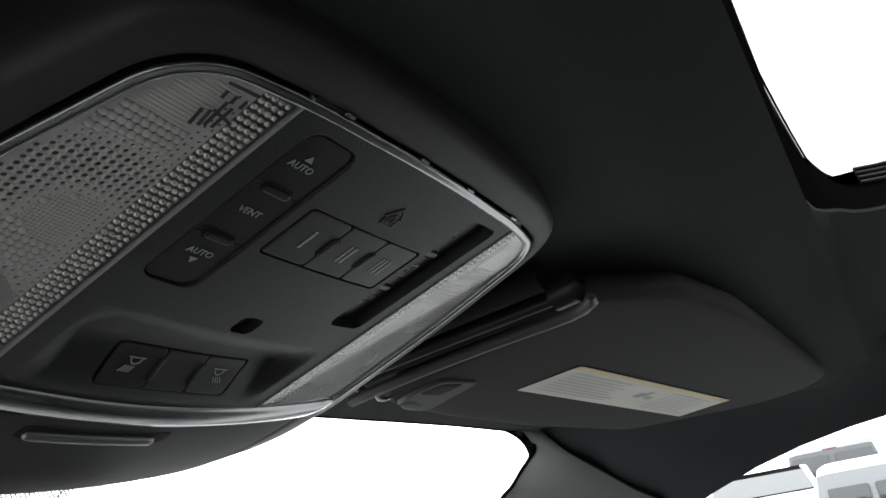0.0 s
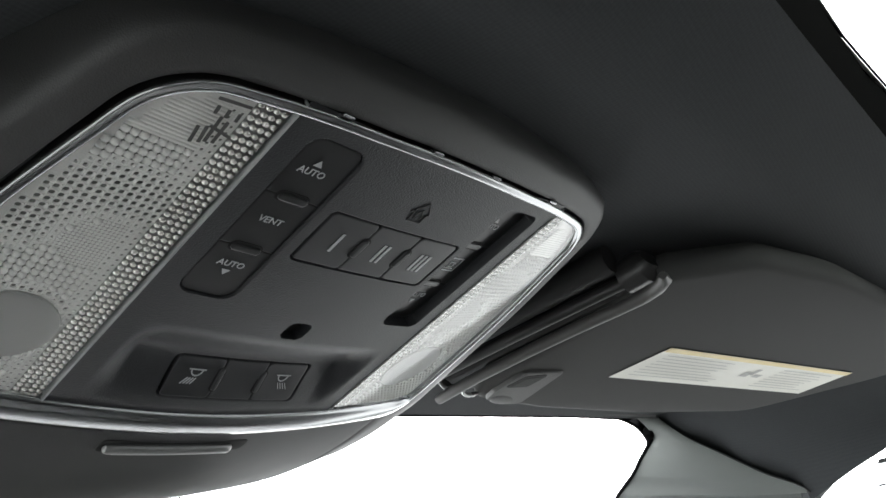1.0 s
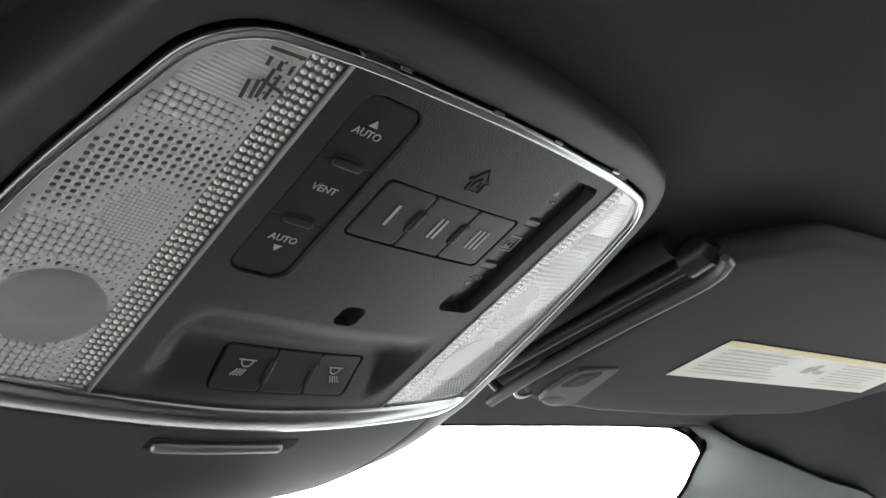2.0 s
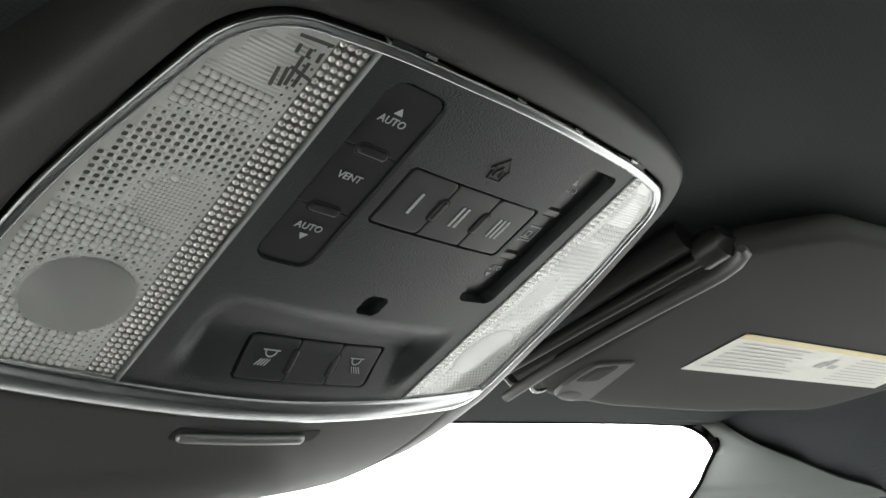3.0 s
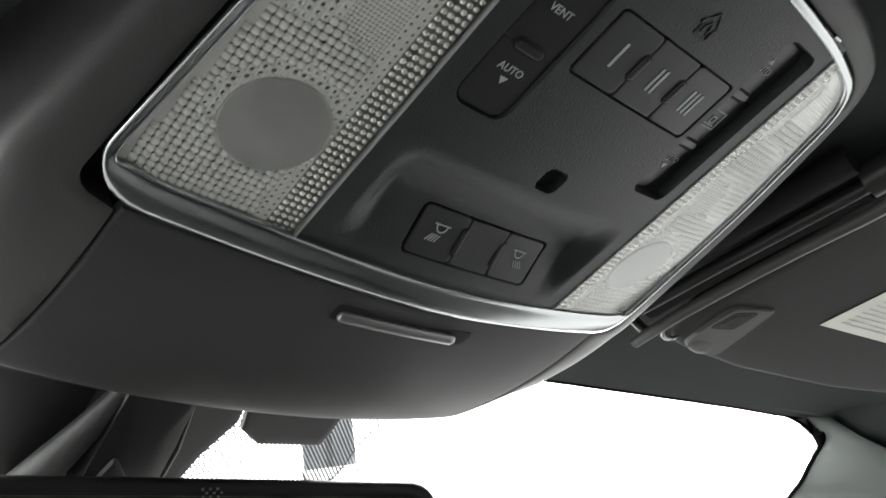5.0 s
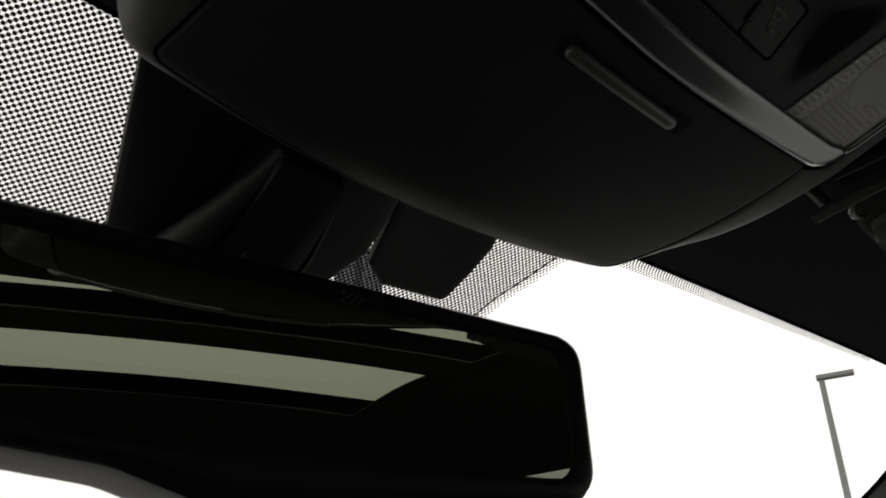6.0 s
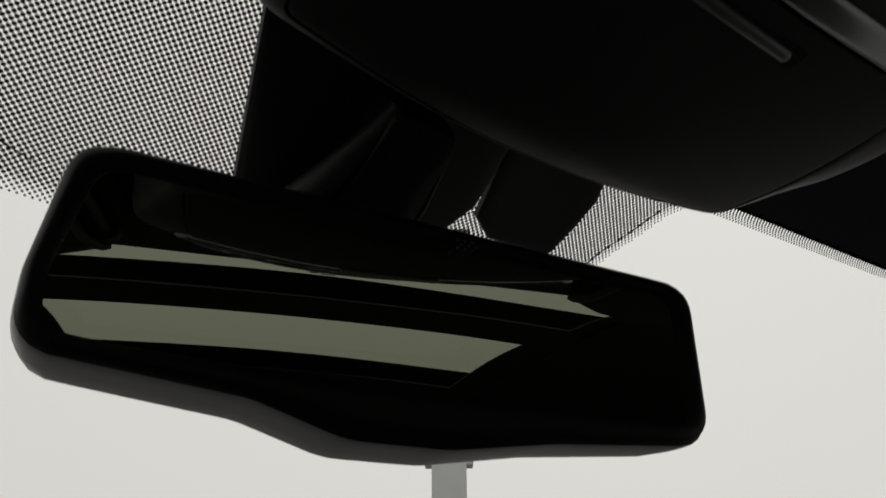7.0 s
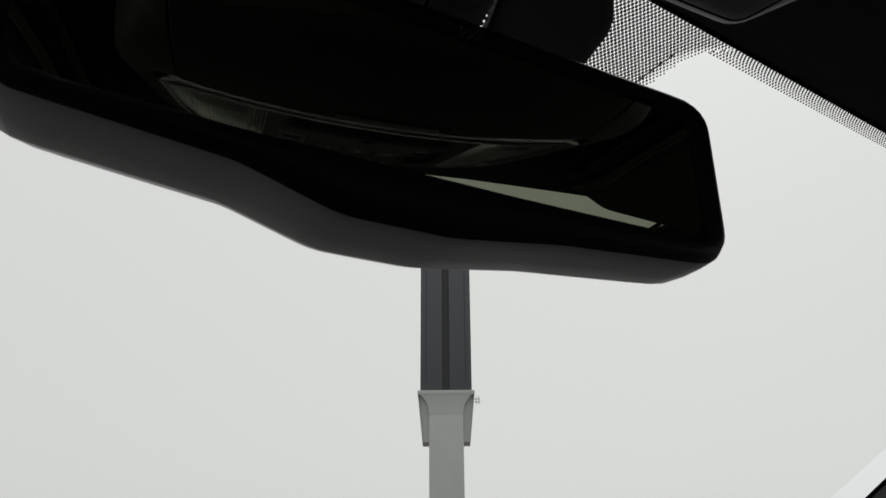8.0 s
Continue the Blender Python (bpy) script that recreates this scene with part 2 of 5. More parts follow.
def tube(path, radius, sides=10, caps=True):
    """A round bar along a list of places."""
    loops = []
    for i, p in enumerate(path):
        a, b = path[max(0, i - 1)], path[min(len(path) - 1, i + 1)]
        d = (Vector(b) - Vector(a)).normalized()
        s = d.orthogonal().normalized() if i == 0 else (s - d * s.dot(d)).normalized()
        w = d.cross(s)
        r = radius[i] if isinstance(radius, (list, tuple)) else radius
        loops.append([Vector(p) + (s * math.cos(t) + w * math.sin(t)) * r
                      for t in (2 * math.pi * k / sides for k in range(sides))])
    return loft(loops, caps, caps)


def box(x0, x1, y0, y1, z0, z1, bevel=0.0, seg=2):
    bm = bmesh.new()
    bmesh.ops.create_cube(bm, size=1)
    for v in bm.verts:
        v.co = ((x0 + x1) / 2 + v.co.x * (x1 - x0), (y0 + y1) / 2 + v.co.y * (y1 - y0), (z0 + z1) / 2 + v.co.z * (z1 - z0))
    if bevel:
        bmesh.ops.bevel(bm, geom=bm.edges[:], offset=bevel, segments=seg, profile=0.5, affect="EDGES")
    return bm


def span(a, b, n):
    return [a + (b - a) * i / (n - 1) for i in range(n)]


def ease(t):
    t = max(0.0, min(1.0, t))
    return t * t * (3 - 2 * t)

# ---------------------------------------------------------------- cabin shell


def mix(a, b, t):
    return a + (b - a) * t


def table(x, rows):
    """A smooth curve through (x, value) rows."""
    if x <= rows[0][0]:
        return rows[0][1]
    for (a, u), (b, v) in zip(rows, rows[1:]):
        if x <= b:
            return mix(u, v, ease((x - a) / (b - a)))
    return rows[-1][1]


ROOF_LINE = ((-2.2, 0.0), (-1.5, 0.080), (-0.9, 0.096), (-0.4, 0.096), (-0.155, 0.060), (-0.13, 0.041), (-0.09, 0.027), (0.0, 0.031), (0.12, 0.028), (0.26, 0.014))
SIDE = 0.655


def curve(x, rows):
    """A curve through (x, value) rows with no flat steps between them."""
    if x <= rows[0][0]:
        return rows[0][1]
    if x >= rows[-1][0]:
        return rows[-1][1]
    i = max(k for k in range(len(rows) - 1) if rows[k][0] <= x)
    (a, u), (b, v) = rows[i], rows[i + 1]
    m = (v - u) / (b - a)
    m0 = m if i == 0 else 0.5 * (m + (u - rows[i - 1][1]) / (a - rows[i - 1][0]))
    m1 = m if i + 2 >= len(rows) else 0.5 * (m + (rows[i + 2][1] - v) / (rows[i + 2][0] - b))
    t = (x - a) / (b - a)
    return ((2 * t ** 3 - 3 * t * t + 1) * u + (t ** 3 - 2 * t * t + t) * (b - a) * m0
            + (3 * t * t - 2 * t ** 3) * v + (t ** 3 - t * t) * (b - a) * m1)


def header_y(x):
    """Where the lining ends at the windscreen."""
    x = abs(x)
    return 0.2625 - 0.062 * x - 1.4 * max(0, x - 0.58) ** 2


def roof_z(x, y):
    k = table(y, ((-0.3, 0.11), (-0.1, 0.06), (0.05, 0.055), (0.25, 0.006)))
    e = table(y, ((-0.3, 2.4), (-0.12, 0.6), (0.05, 0.5), (0.22, 0.15)))
    x = abs(x)
    lip = 0.013 * table(x, ((0.04, 0.0), (0.36, 1.0), (0.41, 1.0), (0.54, 0.0))) * table(y, ((-0.55, 0.2), (-0.2, 0.5), (-0.16, 0.6), (-0.135, 1.0), (-0.075, 0.0)))
    return table(y, ROOF_LINE) - k * x * x - e * max(0, x - 0.5) ** 2 + lip


def door_top_z(y):
    return curve(y, ((-1.6, -0.10), (-1.1, 0.006), (-0.8, 0.006), (-0.4, -0.028), (-0.13, -0.046), (-0.066, -0.055), (-0.006, -0.069), (0.055, -0.09), (0.12, -0.118), (0.24, -0.17)))


OPEN_X, FRONT_Y0, FRONT_Y1, REAR_Y0, REAR_Y1 = 0.362, -0.1355, -0.445, -0.551, -0.955


def in_opening(x, y):
    return abs(x) < OPEN_X and (FRONT_Y1 < y < FRONT_Y0 or REAR_Y1 < y < REAR_Y0)


def warp(x, y):
    """The roof opening narrows towards its front corners."""
    w = OPEN_X + curve(y, ((-1.0, -0.033), (-0.551, -0.033), (-0.445, -0.008), (-0.30, 0.004), (-0.24, 0.004), (-0.18, 0.005), (-0.168, 0.002), (-0.156, -0.006), (-0.149, -0.017), (-0.1445, -0.030), (-0.1405, -0.046), (-0.1375, -0.064), (-0.1355, -0.088), (-0.06, -0.046), (0.0, 0.0)))
    if abs(x) <= OPEN_X:
        return x * w / OPEN_X
    return math.copysign(w + (abs(x) - OPEN_X) * (SIDE - w) / (SIDE - OPEN_X), x)


def cuts(*marks):
    """Sorted grid lines through the marks, with closer lines between."""
    out = []
    for a, b, n in marks:
        out += span(a, b, n)[:-1]
    out.append(marks[-1][1])
    return out


def ceiling():
    xs = cuts((-SIDE, -0.5, 8), (-0.5, -OPEN_X, 5), (-OPEN_X, OPEN_X, 41), (OPEN_X, 0.5, 5), (0.5, SIDE, 8))
    ys = cuts((-2.0, REAR_Y1, 20), (REAR_Y1, REAR_Y0, 12), (REAR_Y0, FRONT_Y1, 12), (FRONT_Y1, -0.22, 10), (-0.22, -0.17, 6), (-0.17, -0.146, 8), (-0.146, FRONT_Y0, 14), (FRONT_Y0, -0.09, 7), (-0.09, 0.2, 16), (0.2, 1.0, 9))
    bm = bmesh.new()
    g = {}
    for x in xs:
        hy = header_y(x)
        for y in ys:
            yy = y if y <= 0.2 else mix(0.2, hy, (y - 0.2) / 0.8)
            if header_y(x) < 0.2 and y <= 0.2:
                yy = min(y, hy - 0.0005 * (0.2 - y))
            xx = warp(x, yy)
            g[x, y] = bm.verts.new((xx, yy, roof_z(xx, yy)))
    for a, b in zip(xs, xs[1:]):
        for c, d in zip(ys, ys[1:]):
            if not in_opening((a + b) / 2, (c + d) / 2):
                bm.faces.new((g[a, c], g[b, c], g[b, d], g[a, d]))
    # the lining turns up round both roof openings
    wells = []
    for y0, y1 in ((FRONT_Y1, FRONT_Y0), (REAR_Y1, REAR_Y0)):
        ring = [(x, y1) for x in xs if abs(x) <= OPEN_X + 1e-6] + [(OPEN_X, y) for y in reversed(ys) if y0 - 1e-6 < y < y1 - 1e-6]
        ring += [(x, y0) for x in reversed(xs) if abs(x) <= OPEN_X - 1e-6] + [(-OPEN_X, y) for y in ys if y0 - 1e-6 < y < y1 - 1e-6]
        low = [g[p] for p in ring]
        for lift, out in ((0.0012, 0.0006), (0.0025, 0.001)):
            up = []
            for (x, y), v in zip(ring, [g[p] for p in ring]):
                sx = out if x >= OPEN_X - 1e-6 else (-out if x <= -OPEN_X + 1e-6 else 0)
                sy = out if y >= y1 - 1e-6 else (-out if y <= y0 + 1e-6 else 0)
                up.append(bm.verts.new((v.co.x + sx, y + sy, v.co.z + lift)))
            for i in range(len(ring)):
                j = (i + 1) % len(ring)
                bm.faces.new((low[i], low[j], up[j], up[i]))
            low = up
        wells.append([v.co.copy() for v in low])
    tagged(part("ceiling", bm, M_FABRIC, None, angle=60), "charcoal woven fabric headliner over the cabin", "headliner", kind="structure")
    # the far walls lean forward and follow the bowed rear edge of each pane
    for low, y0, far in zip(wells, (FRONT_Y1, REAR_Y1), (0.009, 0.026)):
        tagged(part("trim_roof_well", loft([low, [Vector((p.x + math.copysign(0.11 * (abs(p.x) / OPEN_X) ** 4, p.x), p.y + (far - 0.36 * p.x * p.x if p.y < y0 + 0.001 else 0.0), 0.124 - 0.03 * p.x * p.x)) for p in low]]), M_RUBBER, None), "black inner wall of the roof opening", "roof opening trim", kind="structure")


ceiling()

# outer roof skin above the lining, with the two glazed openings
bm = bmesh.new()
xs = [-0.77, -0.70, -0.50, 0.0, 0.50, 0.70, 0.77]
ys = [-2.1, -1.12, -0.55, -0.52, -0.1350, 0.10, 0.19, 0.262]
gv = {}
for x in xs:
    for y in ys:
        z = 0.132 - 0.07 * x * x - (0.10 if y < -2 else 0)
        yy = y
        if y > 0.05:
            yy = header_y(x) - 0.003 - (0.262 - y) if y > 0.15 else y
            z = {0.10: 0.10, 0.19: 0.062, 0.262: 0.030}[y] - 0.05 * x * x
        gv[x, y] = bm.verts.new((x, yy, z))
for a, b in zip(xs, xs[1:]):
    for c, d in zip(ys, ys[1:]):
        if abs(a + b) < 0.6 and (c, d) in ((-1.12, -0.55), (-0.52, -0.1350)):
            continue
        bm.faces.new((gv[a, c], gv[b, c], gv[b, d], gv[a, d]))
tagged(part("roof", bm, M_TRIM, None), "dark outer roof skin around the glass panels", "roof", kind="structure")


SEAM = ((-0.20, 0.06), (-0.0975, 0.090), (-0.0705, 0.122), (-0.041, 0.154), (-0.0195, 0.177), (0.006, 0.196), (0.05, 0.23))


def side_rails():
    """Lining between the roof edge and the top of the door openings, and the windscreen pillars."""
    for s, word in ((1, "right"), (-1, "left")):
        ys = span(-2.0, 0.235, 48)
        loops = [[Vector((s * (SIDE - 0.02), min(y, 0.2125), roof_z(SIDE - 0.02, min(y, 0.2125)) + 0.004)) for y in ys]]
        for k in range(7):
            t = k / 6
            row = []
            for y in ys:
                y = min(y, mix(0.2125, 0.235, t))
                p = Vector((SIDE, y, roof_z(SIDE, y)))
                q = Vector((0.722, y, door_top_z(y)))
                m = p.lerp(q, t)
                m.x += 0.009 * math.sin(math.pi * t)
                m.z += 0.004 * math.sin(math.pi * t)
                past = m.y - table(m.z, SEAM) - 0.003
                if past > 0:
                    m.x += min(0.05, past * past * 25)
                row.append(Vector((s * m.x, m.y, m.z)))
            loops.append(row)
        loops.append([Vector((s * 0.745, y, door_top_z(y) + 0.004)) for y in ys])
        loops.append([Vector((s * 0.768, y, 0.09 - 0.10 * ease((y - 0.0) / 0.3))) for y in ys])
        tagged(part("wall_rail_" + word, loft(loops, closed=False), M_FABRIC), "charcoal fabric roof rail above the side windows", "roof rail", kind="structure")


side_rails()


def pillar(s, word):
    """Windscreen pillar trim, from the lining's seam down to the dashboard."""
    n = 50
    scr = [(0.640, 0.214, 0.010), (0.660, 0.213, -0.004), (0.667, 0.2185, -0.0145), (0.673, 0.237, -0.029), (0.681, 0.2545, -0.042), (0.696, 0.283, -0.056), (0.715, 0.36, -0.105), (0.78, 0.80, -0.385)]
    dor = [(0.652, 0.196, 0.006), (0.664, 0.177, -0.0195), (0.681, 0.154, -0.041), (0.690, 0.139, -0.055), (0.700, 0.122, -0.0705), (0.720, 0.090, -0.0975), (0.740, 0.12, -0.125), (0.82, 0.70, -0.44)]

    def along(rows, t):
        k = t * (len(rows) - 1)
        i = min(len(rows) - 2, int(k))
        f = k - i
        p = [Vector(rows[max(0, min(len(rows) - 1, j))]) for j in (i - 1, i, i + 1, i + 2)]
        return 0.5 * (2 * p[1] + (p[2] - p[0]) * f + (2 * p[0] - 5 * p[1] + 4 * p[2] - p[3]) * f * f + (3 * p[1] - p[0] - 3 * p[2] + p[3]) * f ** 3)
    loops = []
    for j in range(n):
        t = j / (n - 1)
        a, b = along(scr, t), along(dor, t)
        row = []
        back = Vector((0.03, 0.011, 0.004))
        row.append(a + back)
        for k in range(9):
            u = k / 8
            p = a.lerp(b, u)
            p += Vector((-0.55, -0.62, -0.4)).normalized() * (0.006 * math.sin(math.pi * u) * min(1, t * 5 + 0.1))
            row.append(p)
        row.append(b + Vector((0.03, 0.012, 0.0)))
        loops.append([Vector((s * p.x, p.y, p.z)) for p in row])
    ob = part("wall_pillar_" + word, loft(loops, closed=False), M_PILLAR, None, angle=80)
    tagged(ob, "smooth grey plastic windscreen pillar trim", "pillar", kind="structure")
    inward = Vector((-0.55, -0.62, -0.4)).normalized()
    path = [along(dor, t) + inward * 0.001 for t in span(1 / 7, 5 / 7, 20)]
    ob = part("trim_seam_" + word, tube([Vector((s * p.x, p.y, p.z)) for p in path], [0.0003 + 0.0006 * ease(k / 5) for k in range(20)], 8), M_GAP)
    tagged(ob, "dark seam between pillar trim and roof rail", "seam", kind="structure")
    path = [along(scr, t) + Vector((0.0, 0.002, 0.0)) for t in span(0.13, 0.9, 30)]
    ob = part("trim_gasket_" + word, tube([Vector((s * p.x, p.y, p.z)) for p in path], [0.006 - 0.004 * ease(k / 8) for k in range(30)], 10), M_RUBBER)
    tagged(ob, "black windscreen edge seal beside the pillar", "seal", kind="structure")
    # rounded black corner between the header edge and the pillar seal
    p0 = Vector((0.612, header_y(0.612), roof_z(0.612, header_y(0.612)) + 0.001))
    p1, p2 = Vector((0.661, 0.2190, 0.0045)), along(scr, 0.30) + Vector((0.0, 0.002, 0.0))
    bow, out = [], []
    for t in span(0, 1, 16):
        bow.append(p0.lerp(p1, t).lerp(p1.lerp(p2, t), t))
        out.append((p0.lerp(p1, 2 * t) if t < 0.5 else p1.lerp(p2, 2 * t - 1)) + Vector((0.006, 0.004, 0.004)))
    flip = [[Vector((s * p.x, p.y, p.z)) for p in row] for row in (bow, out)]
    tagged(part("trim_corner_" + word, loft([flip[0], flip[1], [p + Vector((s * 0.03, 0.004, 0.012)) for p in flip[1]]], closed=False), M_RUBBER), "black rounded windscreen corner", "seal", kind="structure")
    tagged(part("trim_corner_edge_" + word, tube(flip[0], 0.0018, 8), M_RUBBER), "black edge of the windscreen corner", "seal", kind="structure")


pillar(1, "right")
pillar(-1, "left")

# plain lower shell that closes the cabin
for s, word in ((1, "right"), (-1, "left")):
    tagged(part("wall_door_" + word, box(*sorted((s * 0.74, s * 0.80)), -2.0, 1.1, -1.25, -0.47, 0.01), M_TRIM), "dark door trim below the side windows", "door", kind="structure")
    tagged(part("wall_post_" + word, box(*sorted((s * 0.70, s * 0.76)), -0.62, -0.48, -0.5, -0.02, 0.01), M_TRIM), "dark middle post between the side windows", "post", kind="structure")
    tagged(part("wall_rear_post_" + word, box(*sorted((s * 0.66, s * 0.76)), -2.05, -1.5, -0.5, 0.02, 0.01), M_TRIM), "dark rear post of the cabin", "post", kind="structure")
tagged(part("floor", box(-0.79, 0.79, -2.05, 1.2, -1.3, -1.22), M_TRIM), "dark carpeted cabin floor", "floor", kind="structure")
tagged(part("wall_rear", box(-0.797, 0.797, -2.1, -2.003, -1.215, -0.40, 0.01), M_TRIM), "dark rear wall below the back window", "wall", kind="structure")
tagged(part("wall_front", box(-0.736, 0.736, 0.46, 1.15, -1.215, -0.475, 0.05), M_TRIM), "dark dashboard body below the windscreen", "dashboard", kind="structure")

# side and rear glass; left and rear tints are added to dim the cabin
for s, word in ((1, "right"), (-1, "left")):
    for tag, y0, y1, mat, lab in (("front", -0.50, 0.62, M_SIDEGLASS if s > 0 else M_LEFTDIM, "front side window glass"), ("rear", -1.55, -0.60, M_REARDIM, "unseen rear side window glass, tinted dark to dim the cabin")):
        def pane(u, v, y0=y0, y1=y1):
            y = mix(y0, y1, u)
            return Vector((s * mix(0.752, 0.768, v), y, mix(door_top_z(min(y, 0.24)) + 0.01 - 0.62 * max(0, y - 0.24), -0.475, v)))
        tagged(part("window_" + tag + "_" + word, sheet(pane, span(0, 1, 12), span(0, 1, 4)), mat), lab, "side window", kind="structure")
tagged(part("window_rear", sheet(lambda x, z: Vector((x, -2.03 - 0.02 * z, z)), span(-0.66, 0.66, 6), span(-0.42, 0.03, 4)), M_REARDIM), "unseen rear window glass, tinted dark to dim the cabin", "rear window", kind="structure")

# ---------------------------------------------------------------- windscreen
SLOPE = radians(33)
SCREEN = Matrix.Translation((0, 0.2605, 0.012)) @ Matrix.Rotation(-SLOPE, 4, "X")


def on_screen(x, s, lift=0.0):
    """A place on the glass: x across, s metres down it from the top; lift towards the cabin."""
    return SCREEN @ Vector((x, s - 0.062 * abs(x) * math.cos(SLOPE), -lift))


bm = sheet(lambda x, s: on_screen(x, s), span(-0.78, 0.78, 27), span(-0.03, 0.85, 8))
ob = tagged(part("window_windscreen", bm, M_WINDSCREEN), "large clear windscreen with a dotted black border", "windscreen", kind="structure")
ob.visible_shadow = False

# the lining's hard edge along the glass
path = [Vector((x, header_y(x), roof_z(x, header_y(x)) + 0.001)) for x in span(-0.635, 0.635, 60)]
tagged(part("trim_header", tube(path, 0.002, 8), M_RUBBER), "black edge strip between headliner and windscreen", "edge strip", kind="structure")


SHIFT = -0.016


def frit_half_width(s):
    return curve(s, ((0.0, 0.218), (0.0078, 0.198), (0.0173, 0.1835), (0.027, 0.1775), (0.0385, 0.1722), (0.055, 0.1632), (0.067, 0.159), (0.09, 0.156), (0.099, 0.150), (0.105, 0.130)))


def frit_dots():
    """Rows of small printed dots round the sensor and along the top edge."""
    bm = bmesh.new()
    pitch = 0.00298
    row = pitch / 2
    ring = [(math.cos(math.pi * k / 3), math.sin(math.pi * k / 3)) for k in range(6)]

    def dot(x, s, r):
        vs = [bm.verts.new(on_screen(x + SHIFT + r * c, s + r * d, 0.0012)) for c, d in ring]
        bm.faces.new(vs)
    j = 0
    s = -0.012
    while s < 0.126:
        w = frit_half_width(max(0, s))
        i0 = int(max(w, 0.152) / pitch) + 4
        for i in range(-i0, i0 + 1):
            x = (i + 0.5 * (j % 2)) * pitch
            left = ease((-x - 0.05) / 0.06)
            over = max(abs(x) - (w if x > 0 else frit_half_width(min(max(0, s), 0.096))), s - 0.104 - 0.009 * left)
            if over > 0.008:
                continue
            r = 0.00104 if over < 0 else mix(0.00098, 0.0006, over / 0.008)
            dot(x, s, r)
        if s < 0.0115:
            for side in (-1, 1):
                x = w + 0.008
                while x < 0.60:
                    r = mix(0.00104, 0.00075, max(0, s) / 0.0115)
                    dot(side * (x + pitch * 0.5 * (j % 2)), s, r)
                    x += pitch
        s += row
        j += 1
    me = part("windscreen_dots", bm, M_FRIT, None, smooth=False)
    tagged(me, "black printed dot pattern on the windscreen", "dot pattern", kind="stuff")


frit_dots()

# fine printed line inside the dot field
for side, word in ((-1, "left"), (1, "right")):
    path = [on_screen(SHIFT + side * (frit_half_width(s) - 0.001), s, 0.0016) for s in span(0.02, 0.104, 20)]
    tagged(part("trim_line_" + word, tube(path, 0.0004, 5), M_FRIT), "thin black printed line on the glass", "printed line", kind="structure")

# ---------------------------------------------------------------- roof glass


def roof_panel(name, y0, y1, label):
    thing = empty(name, None, label, "sunroof", "roof glass panels")

    def crown(x):
        return 0.120 - 0.02 * x * x

    def bow(x):
        return y1 + 0.0095 - 0.085 * x * x
    part("pane", sheet(lambda x, y: Vector((x, y, crown(x))), span(-0.50, 0.50, 13), span(y0, y1 + 0.008, 5)), M_ROOFGLASS, thing)
    loops = [[Vector((x, bow(x) - d, crown(x) - z)) for x in span(-0.428, 0.428, 25)] for d, z in ((0.0012, 0.001), (0.0012, 0.004), (0.0017, 0.0046), (0.0030, 0.0046), (0.0035, 0.004), (0.0035, 0.001))]
    part("front_seal", loft(loops, closed=False), M_ALU, thing, "thin light grey seal along the glass edge")
    loops = [[Vector((x, bow(x) + d, crown(x) - z)) for x in span(-0.47, 0.47, 25)] for d, z in ((0.014, 0.006), (-0.0016, 0.0052), (-0.0016, 0.001))]
    part("front_lip", loft(loops, closed=False), M_RUBBER, thing, "black lip in front of the seal")
    loop = [Vector((x, bow(x) - 0.0046, crown(x) - 0.0042)) for x in span(-0.428, 0.428, 25)]
    part("seal_line", tube(loop, 0.0007, 6), M_RUBBER, thing)
    loop = [Vector((x, y0, crown(x) - 0.002)) for x in span(-0.47, 0.47, 21)]
    part("rear_seal", tube(loop, 0.004, 8), M_RUBBER, thing)

    def inner(y):
        d = max(0.0, y1 - 0.007 - y)
        return 0.441 - 0.010 * math.exp(-d / 0.02) - 0.016 * max(0.0, 1 - d / 0.012) ** 2
    rows = [y1 - 0.003 - d for d in (0.0, 0.001, 0.003, 0.006, 0.009, 0.013, 0.02, 0.035, 0.06, 0.1)] + [mix(y1 - 0.12, y0, 0.5), y0]
    for s in (-1, 1):
        bm = sheet(lambda u, v: Vector((s * mix(inner(rows[v]), 0.51, u), rows[v], crown(0.46) - 0.004)), span(0, 1, 3), range(len(rows)))
        part("side_band", bm, M_RUBBER, thing, "black printed side band of the glass")
        for k in range(4):
            path = [Vector((s * (0.385 + 0.011 * k - 0.010 * ease((y - y1 + 0.06) / 0.03)), y, 0.082 + 0.007 * k)) for y in span(y0 + 0.02, y1 - 0.034, 24)]
            part("rail_rib", tube(path, 0.0016, 8), M_BEZEL, thing)
    return thing


front_glass = roof_panel("sunroof_panel", -0.52, -0.1350, "tinted glass sunroof panel set above the headliner")
roof_panel("sunroof_panel", -1.12, -0.535, "tinted fixed glass roof panel behind the crossbeam")

# small print on the front panel, too small to read
for x0, x1, y, w in ((0.000, 0.007, -0.398, 0.0020), (0.010, 0.030, -0.402, 0.0011), (0.000, 0.010, -0.409, 0.0020), (0.014, 0.032, -0.412, 0.0010)):
    part("glass_mark", box(x0, x1, y - w, y + w, 0.1178, 0.1184), M_FRIT, front_glass)
# ---------------------------------------------------------------- overhead console
S = 0.84
CONSOLE = Matrix.Rotation(radians(-21), 4, "X")


def deck(x, y):
    """The console's underside."""
    z = -0.0095 + 0.6 * x * x + 0.085 * (y + 0.05)
    if y > 0.14:
        z += 1.75 * (y - 0.14) ** 2
    if y > 0.239:
        z += 16 * (y - 0.239) ** 2
    return z


def at(x, y, dz=0.0):
    """A place on the underside; dz > 0 is recessed."""
    return Vector((x, y, deck(x, y) + dz)) * S


console = empty("overhead_console", CONSOLE, "black plastic overhead console with map lights and switches under the headliner", "console")

